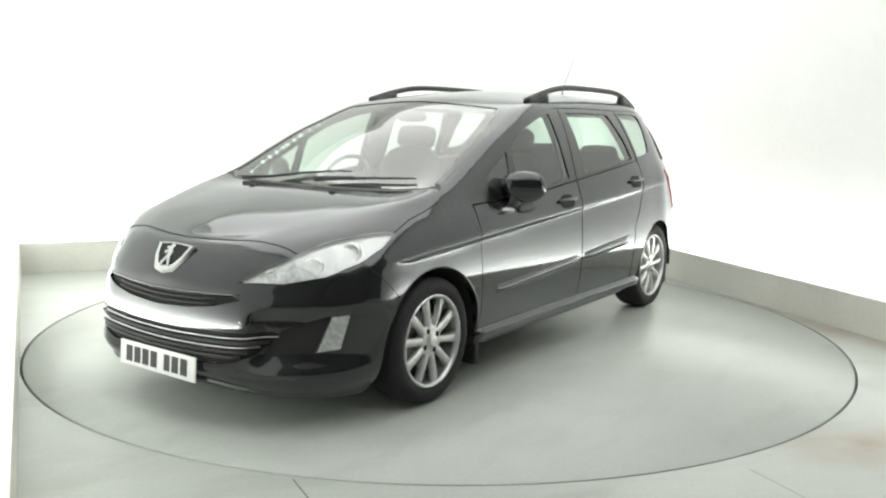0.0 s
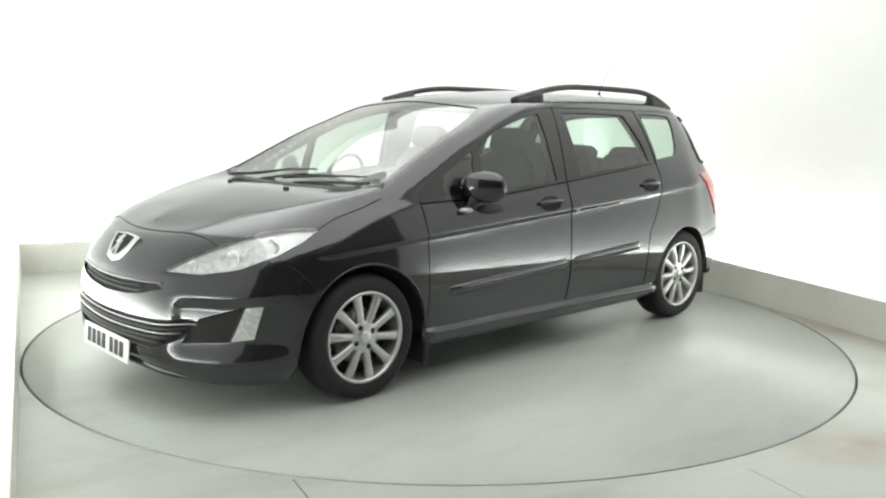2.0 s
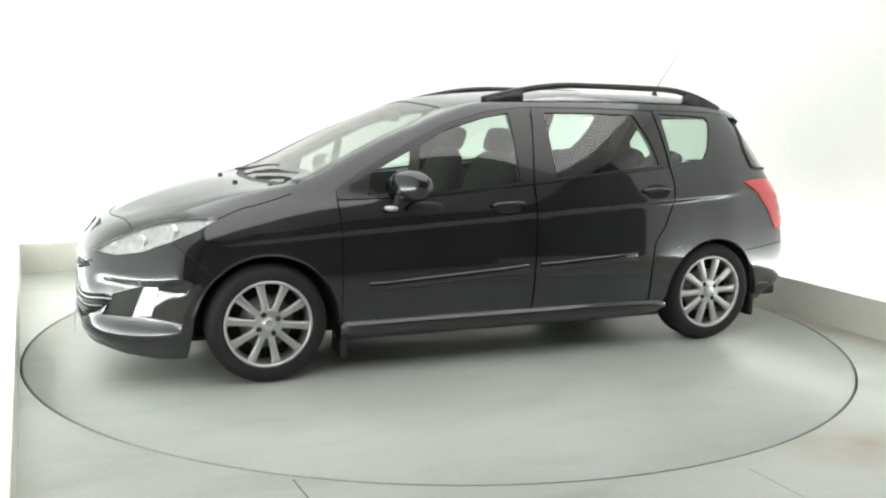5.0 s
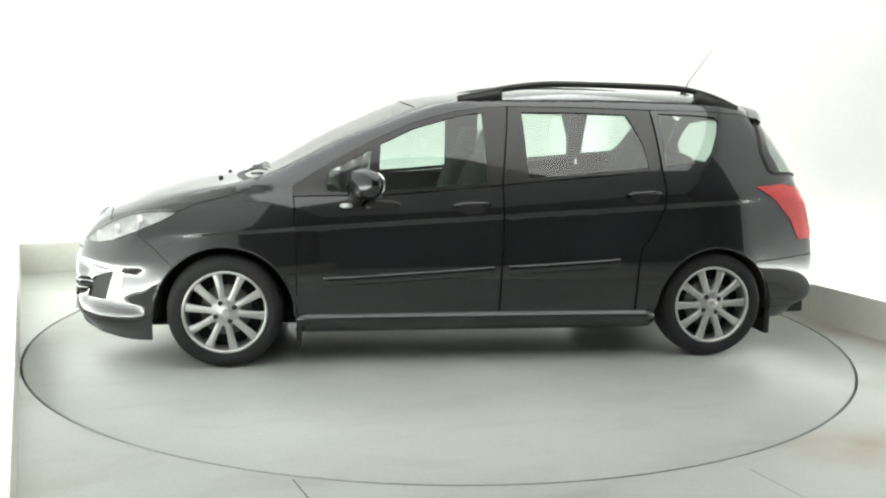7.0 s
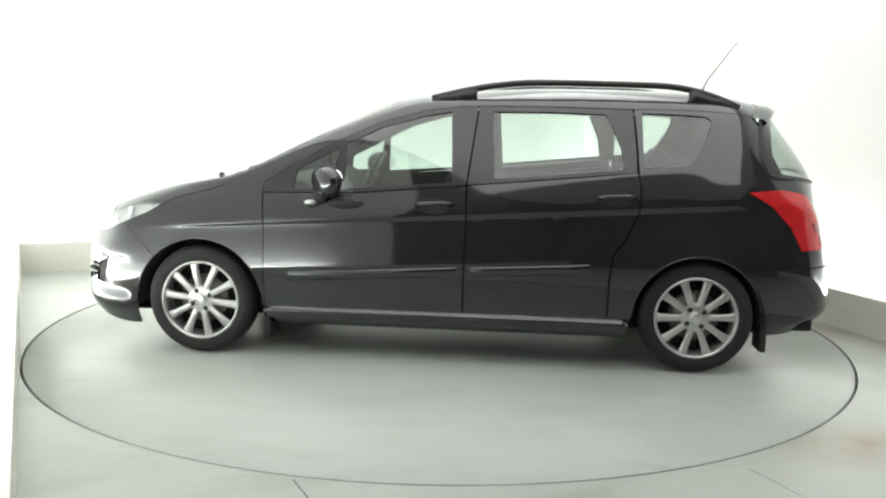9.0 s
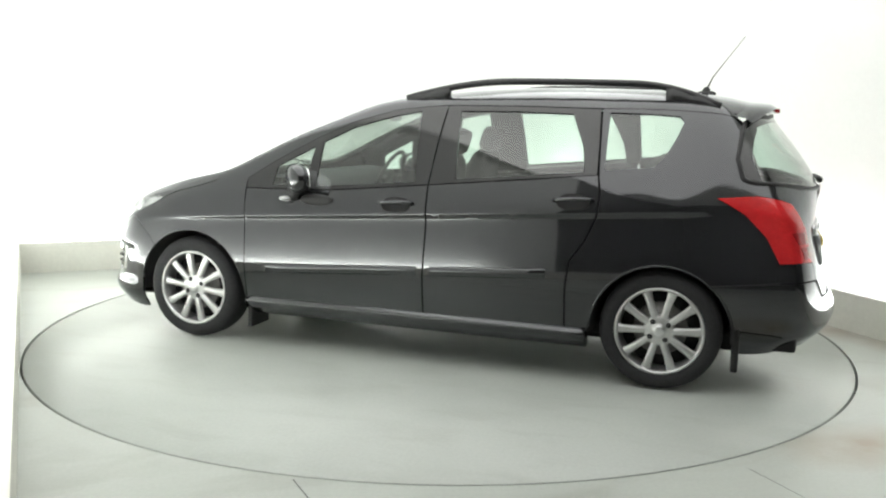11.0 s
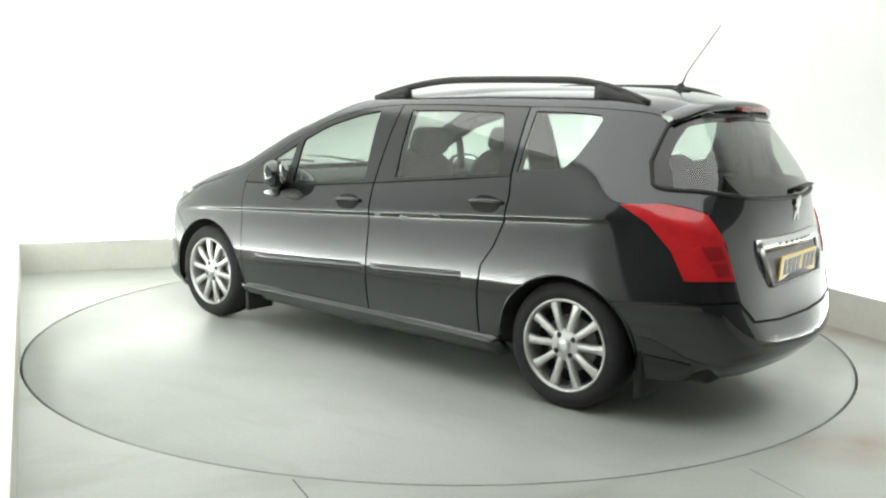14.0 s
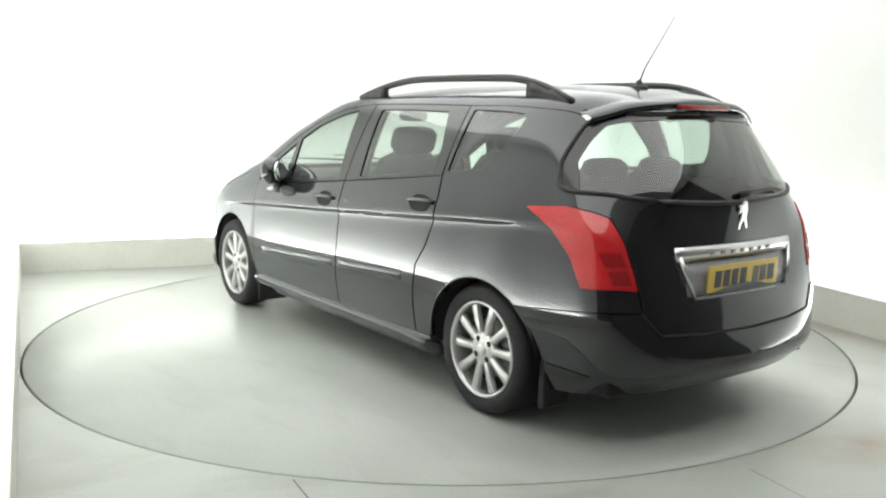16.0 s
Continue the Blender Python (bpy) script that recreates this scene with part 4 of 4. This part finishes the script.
# ---- glass in front, wipers ----
screen = sheet([COWL[-1], COWL[-2], COWL[-3], COWL[-4]] + A_LINE[1:] + SCREEN_TOP[1:], "screen", lift=-.003, mid=True, skirt=0, step=.022)
windscreen = whole("windscreen", screen, M_SCREEN, car, "wide raked windscreen")
print_in = [tp(.372, 0), tp(.367, .22), tp(.350, .42), tp(.335, .545), tp(.46, .590), tp(.64, .640), tp(.93, .675), tp(1.15, .695)]
border = sheet(A_LINE[1:] + SCREEN_TOP[1:] + print_in, "screen", lift=.0008, step=.03, mid=True, skirt=0)
whole("glass_border", border, M_TRIM, windscreen, "black printed windscreen border")
cowl = sheet([p + Vector((.012, 0, 0)) for p in COWL[1:]] + [tp(1.305, 0), tp(1.295, .2), tp(1.26, .40), tp(1.21, .62)], "top", mid=True, lift=.002)
whole("cowl", cowl, M_BLACK, car, "black plastic windscreen cowl")
both("cowl_corner", sheet([COWL[0], COWL[1], A_LINE[1]], "edge", step=.03), M_BLACK, car)
for pts in (((1.29, -.50), (1.20, -.15), (1.16, .18)), ((1.27, .02), (1.18, .35), (1.14, .58))):
    bm = bmesh.new()
    path = []
    for k in range(13):
        a = k / 12
        x = (1 - a) ** 2 * pts[0][0] + 2 * a * (1 - a) * pts[1][0] + a * a * pts[2][0]
        y = (1 - a) ** 2 * pts[0][1] + 2 * a * (1 - a) * pts[1][1] + a * a * pts[2][1]
        q = tp(x, abs(y))
        path.append((q.x, y, q.z + .016))
    tube(bm, path, [.009 - .005 * k / 12 for k in range(13)], 6)
    part("wiper", bm, M_BLACK, car, "black windscreen wiper")
for y in (-.28, .28):
    q = tp(1.42, abs(y))
    bm = bmesh.new()
    blob(bm, (q.x, y, q.z + .004), (.014, .02, .009), seg=12)
    part("washer_jet", bm, M_BLACK, car)
bm = bmesh.new()
path = []
for k in range(9):
    y = .02 - .38 * k / 8
    q = rr(abs(y), 1.035 + .012 * math.sin(k / 8 * 3))
    path.append((q.x - .022, y, q.z))
tube(bm, path, [.018, .016, .014, .012, .01, .009, .008, .007, .006], 6)
part("rear_wiper", bm, M_BLACK, tailgate, "black rear wiper")

# ---- roof rails, aerial ----
for sgn in (1, -1):
    bm = bmesh.new()
    path, rad = [], []
    for k in range(41):
        a = k / 40
        x = .10 - 1.67 * a
        base = snap(x, .575, 1.44)
        lift = .075 * min(1, math.sin(math.pi * min(1, a / .36) / 2) if a < .18 * 2 else 1, math.sin(math.pi * min(1, (1 - a) / .26) / 2))
        path.append((x, sgn * (.588 - .05 * a), base.z + .005 + lift))
        rad.append(.018)
    tube(bm, path, rad, 8, 1.0)
    rail = part("roof_rail", bm, M_RAIL, car, "black raised roof rail")
    for x0, x1, slope in ((.09, -.15, 1), (-1.30, -1.56, -1)):
        bm = bmesh.new()
        row = []
        for k in range(9):
            x = x0 + (x1 - x0) * k / 8
            i = min(40, max(0, round((.10 - x) / 1.67 * 40)))
            zt = path[i][2]
            zb = snap(x, .575, 1.44).z - .008
            y = path[i][1]
            row.append([bm.verts.new((x, y + d, z)) for d, z in ((-.02, zb), (.024, zb - .012), (.018, zt), (-.014, zt))])
        for p, q in zip(row, row[1:]):
            for j in range(4):
                bm.faces.new((p[j], p[(j + 1) % 4], q[(j + 1) % 4], q[j]))
        bm.faces.new(row[0])
        bm.faces.new(row[-1])
        bmesh.ops.recalc_face_normals(bm, faces=bm.faces)
        part("rail_foot", bm, M_RAIL, rail)
q = tp(-1.47, 0)
bm = bmesh.new()
blob(bm, (-1.47, 0, q.z), (.055, .022, .018), 2.2, 16)
blob(bm, (-1.47, 0, q.z + .018), (.022, .012, .022), 2.0, 12)
aerial = part("aerial", bm, M_BLACK, car, "thin whip aerial on a black foot")
bm = bmesh.new()
tube(bm, [(-1.47, 0, q.z + .02), (-1.50, 0, q.z + .09), (-1.66, 0, q.z + .315)], [.005, .0032, .0016], 6)
part("mast", bm, M_BLACK, aerial)

# ---- door mirrors ----
for sgn in (1, -1):
    bm = bmesh.new()
    blob(bm, (.63, sgn * .895, .985), (.060, .120, .082), 2.4, 28, pose(0, 0, 0, 0, 6, sgn * 38))
    mirror = part("door_mirror", bm, M_PAINT, car, "black door mirror housing")
    bm = bmesh.new()
    blob(bm, (.588, sgn * .864, .987), (.012, .098, .064), 2.6, 24, pose(0, 0, 0, 0, 6, sgn * 38))
    part("mirror_glass", bm, M_MIRROR, mirror, "mirror glass")
    bm = bmesh.new()
    tube(bm, [(.69, sgn * .82, .850), (.68, sgn * .855, .88), (.66, sgn * .875, .925)], [.034, .032, .045], 10, 0.6)
    part("mirror_arm", bm, M_BLACK, mirror)
    bm = bmesh.new()
    blob(bm, (.722, sgn * .862, .868), (.036, .034, .014), 2.6, 16)
    part("side_repeater", bm, M_LAMP_IN, mirror, "clear side repeater lamp")
    # black ellipse modelled on the door for the mirror's reflection in the paint
    bm = bmesh.new()
    blob(bm, (.53, sgn * .858, .868), (.10, .014, .032), 2.2, 16)
    part("mirror_reflection", bm, M_BLACK, mirror)

# ---- wheel arches and flaps ----
for x, r in (ARCH_F, ARCH_R):
    for sgn in (1, -1):
        bm = bmesh.new()
        rows = []
        for k in range(25):
            a = radians(-4 + 188 * k / 24)
            rows.append([bm.verts.new((x - rad * math.cos(a), sgn * y, AXLE_Z + rad * math.sin(a))) for rad, y in ((r + .012, .835), (r - .006, .80), (r - .004, .56), (.10, .555))])
        for p, q in zip(rows, rows[1:]):
            for j in range(3):
                bm.faces.new((p[j], p[j + 1], q[j + 1], q[j]))
        part("arch_liner", bm, M_LINING, car, "matt black wheel arch liner")
        bm = bmesh.new()
        lip = arch((x, r + .002), -2 if x > 0 else 4, 172 if x > 0 else 178, 28)
        tube(bm, [(p.x, sgn * (p.y - .005), p.z) for p in lip], .007, 6)
        part("arch_lip", bm, M_PAINT, car)
        bm = bmesh.new()
        if x > 0:
            box(bm, .955, .985, sgn * .66, sgn * .855, .10, .32, .01)
        else:
            box(bm, -1.735, -1.70, sgn * .64, sgn * .805, .12, .36, .012)
        part("mud_flap", bm, M_RUBBER, car, "black rubber mud flap")

# ---- wheels ----
RIM_R, TYRE_R = .219, .303


def build_wheel():
    hub = new("wheel")
    hub["label"] = "ten-spoke silver alloy wheel"
    hub.parent = car
    bm = bmesh.new()
    lathe(bm, [(.205, -.19), (.228, -.195), (.262, -.20), (.288, -.188), (.299, -.165), (.303, -.13), (.303, -.065), (.299, -.03), (.288, -.006), (.262, .007), (.234, .004), (.219, -.004), (.212, -.012)], 72)
    bmesh.ops.recalc_face_normals(bm, faces=bm.faces)
    part("tyre", bm, M_TYRE, hub, "worn black tyre")
    bm = bmesh.new()
    lathe(bm, [(.222, -.004), (.219, .002), (.212, .003), (.206, -.004), (.203, -.016), (.198, -.06), (.192, -.16), (.205, -.19)], 64)
    # spokes with a raised middle
    for k in range(10):
        a = 2 * math.pi * (k + .5) / 10
        rows = []
        for r, w, y, d in ((.035, .020, -.020, .03), (.075, .0165, -.012, .03), (.13, .0175, -.010, .028), (.18, .0205, -.012, .026), (.208, .027, -.016, .02)):
            row = []
            for s_, yy in ((-1, y - d), (-1, y - .006), (-.55, y), (.55, y), (1, y - .006), (1, y - d)):
                row.append(bm.verts.new((r * math.cos(a) - s_ * w * math.sin(a), yy, r * math.sin(a) + s_ * w * math.cos(a))))
            rows.append(row)
        for p, q in zip(rows, rows[1:]):
            for j in range(5):
                bm.faces.new((p[j], p[j + 1], q[j + 1], q[j]))
    lathe(bm, [(.001, -.006), (.026, -.006), (.030, -.012), (.052, -.014), (.072, -.014), (.078, -.02), (.078, -.05)], 40)
    bmesh.ops.recalc_face_normals(bm, faces=bm.faces)
    rim = part("rim", bm, M_ALLOY, hub, "silver ten-spoke alloy rim")
    bm = bmesh.new()
    blob(bm, (0, -.004, 0), (.026, .006, .026), 2.4, 20)
    part("centre_cap", bm, M_CHROME, hub)
    for k in range(4):
        a = 2 * math.pi * k / 4 + .35
        bm = bmesh.new()
        lathe(bm, [(.001, -.009), (.008, -.009), (.009, -.012), (.0135, -.0125), (.0135, -.02)], 12, Matrix.Translation((.054 * math.cos(a), 0, .054 * math.sin(a))))
        part("wheel_bolt", bm, M_LETTER, hub, "dark wheel bolt")
    bm = bmesh.new()
    lathe(bm, [(.02, -.075), (.135, -.075), (.135, -.095), (.02, -.095)], 40)
    part("brake_disc", bm, M_DISC_STEEL, hub, "dull steel brake disc")
    bm = bmesh.new()
    lathe(bm, [(.001, -.10), (.20, -.10), (.20, -.13), (.001, -.13)], 32)
    part("hub_back", bm, M_DARK, hub)
    return hub


first = build_wheel()
WHEELS = [(1.354, 1, 47), (1.354, -1, 47), (-1.354, 1, 56), (-1.354, -1, 56)]
for x, sgn, spin in WHEELS:
    y = .858 if x > 0 else .842
    m = pose(x, sgn * y, TYRE_R, 0, 0, 0 if sgn > 0 else 180) @ pose(0, 0, 0, 0, spin, 0)
    if x > 0 and sgn > 0:
        first.matrix_basis = m
    else:
        copy_thing(first, m)

# ---- inside ----
def seat(x, y, recline=14, wide=.25, name="front_seat"):
    m = pose(x, y, 0)
    bm = bmesh.new()
    blob(bm, (0, 0, 0), (.27, wide, .085), 3.2, 24)
    ob = part(name, bm, M_CLOTH, car, "dark grey cloth seat")
    ob.matrix_basis = m @ pose(0, 0, .50, 0, -4, 0)
    bm = bmesh.new()
    blob(bm, (0, 0, .32), (.075, wide, .33), 3.4, 24)
    part("backrest", bm, M_CLOTH, ob).matrix_basis = pose(-.24, 0, .03, 0, -recline, 0)
    return ob


def headrest(ob, y=0.0, recline=14, high=.72):
    bm = bmesh.new()
    blob(bm, (0, y, high), (.05, .14, .075), 5.0, 24)
    tube(bm, [(0, y - .06, high - .14), (0, y - .06, high)], .007, 6)
    tube(bm, [(0, y + .06, high - .14), (0, y + .06, high)], .007, 6)
    part("headrest", bm, M_CLOTH, ob).matrix_basis = pose(-.24, 0, .03, 0, -recline, 0)


for y in (.37, -.37):
    headrest(seat(.34, y))
for y, w in ((.42, .21), (0, .20), (-.42, .21)):
    headrest(seat(-.80, y, 18, w, "rear_seat"), recline=18, high=.60)
bm = bmesh.new()
rows = []
for k in range(13):
    y = -.70 + 1.40 * k / 12
    b = .03 * (y / .7) ** 2
    rows.append([bm.verts.new((x, y, z)) for x, z in ((1.18 - b, .93), (.95 - b, .975), (.82 - b, .965), (.76 - b, .92), (.73 - b, .80), (.80 - b, .55))])
for p, q in zip(rows, rows[1:]):
    for j in range(5):
        bm.faces.new((p[j], p[j + 1], q[j + 1], q[j]))
bmesh.ops.recalc_face_normals(bm, faces=bm.faces)
part("dashboard", bm, M_DASH, car, "dark grey soft dashboard")
bm = bmesh.new()
n = 36
tube(bm, [(.0, .185 * math.cos(2 * math.pi * k / n), .185 * math.sin(2 * math.pi * k / n)) for k in range(n + 1)], .014, 8)
blob(bm, (.02, 0, -.01), (.03, .06, .055), 2.6, 16)
for a in (0, 180, 270):
    tube(bm, [(.015, .04 * math.cos(radians(a)), .04 * math.sin(radians(a))), (0, .18 * math.cos(radians(a)), .18 * math.sin(radians(a)))], .012, 6)
part("steering_wheel", bm, M_BLACK, car, "black three-spoke steering wheel").matrix_basis = pose(.60, -.37, .92, 0, -24, 0)
bm = bmesh.new()
box(bm, -2.0, .9, -.70, .70, .22, .30, .02)
part("cabin_floor", bm, M_LINING, car)
bm = bmesh.new()
blob(bm, (.42, 0, 1.335), (.02, .11, .035), 2.8, 16)
part("rear_view_mirror", bm, M_BLACK, car)

# ---- what moves ----
HEADING = [(0.0, 234.77), (0.5, 232.01), (1.0, 229.11), (1.5, 226.03), (2.0, 222.77), (2.5, 219.41), (3.0, 215.98), (3.5, 212.52), (4.0, 209.06), (5.0, 202.15),
           (6.0, 195.23), (6.5, 191.77), (7.0, 188.33), (7.5, 184.89), (8.0, 181.47), (8.5, 178.04), (9.0, 174.60), (10.0, 167.71), (11.0, 160.82), (11.5, 157.37),
           (12.0, 153.91), (12.5, 150.46), (13.0, 147.02), (13.5, 143.61), (14.0, 140.21), (14.5, 136.82), (15.0, 133.40), (15.5, 129.98), (16.0, 126.55)]


def motions():
    walk(turntable, [(t, pose(0, 0, 0, 0, 0, a)) for t, a in HEADING])
    walk(car, [(t, pose(0, 0, 0, 0, 0, a) @ pose(-0.0887, 0.0008, 0)) for t, a in HEADING])


motions()
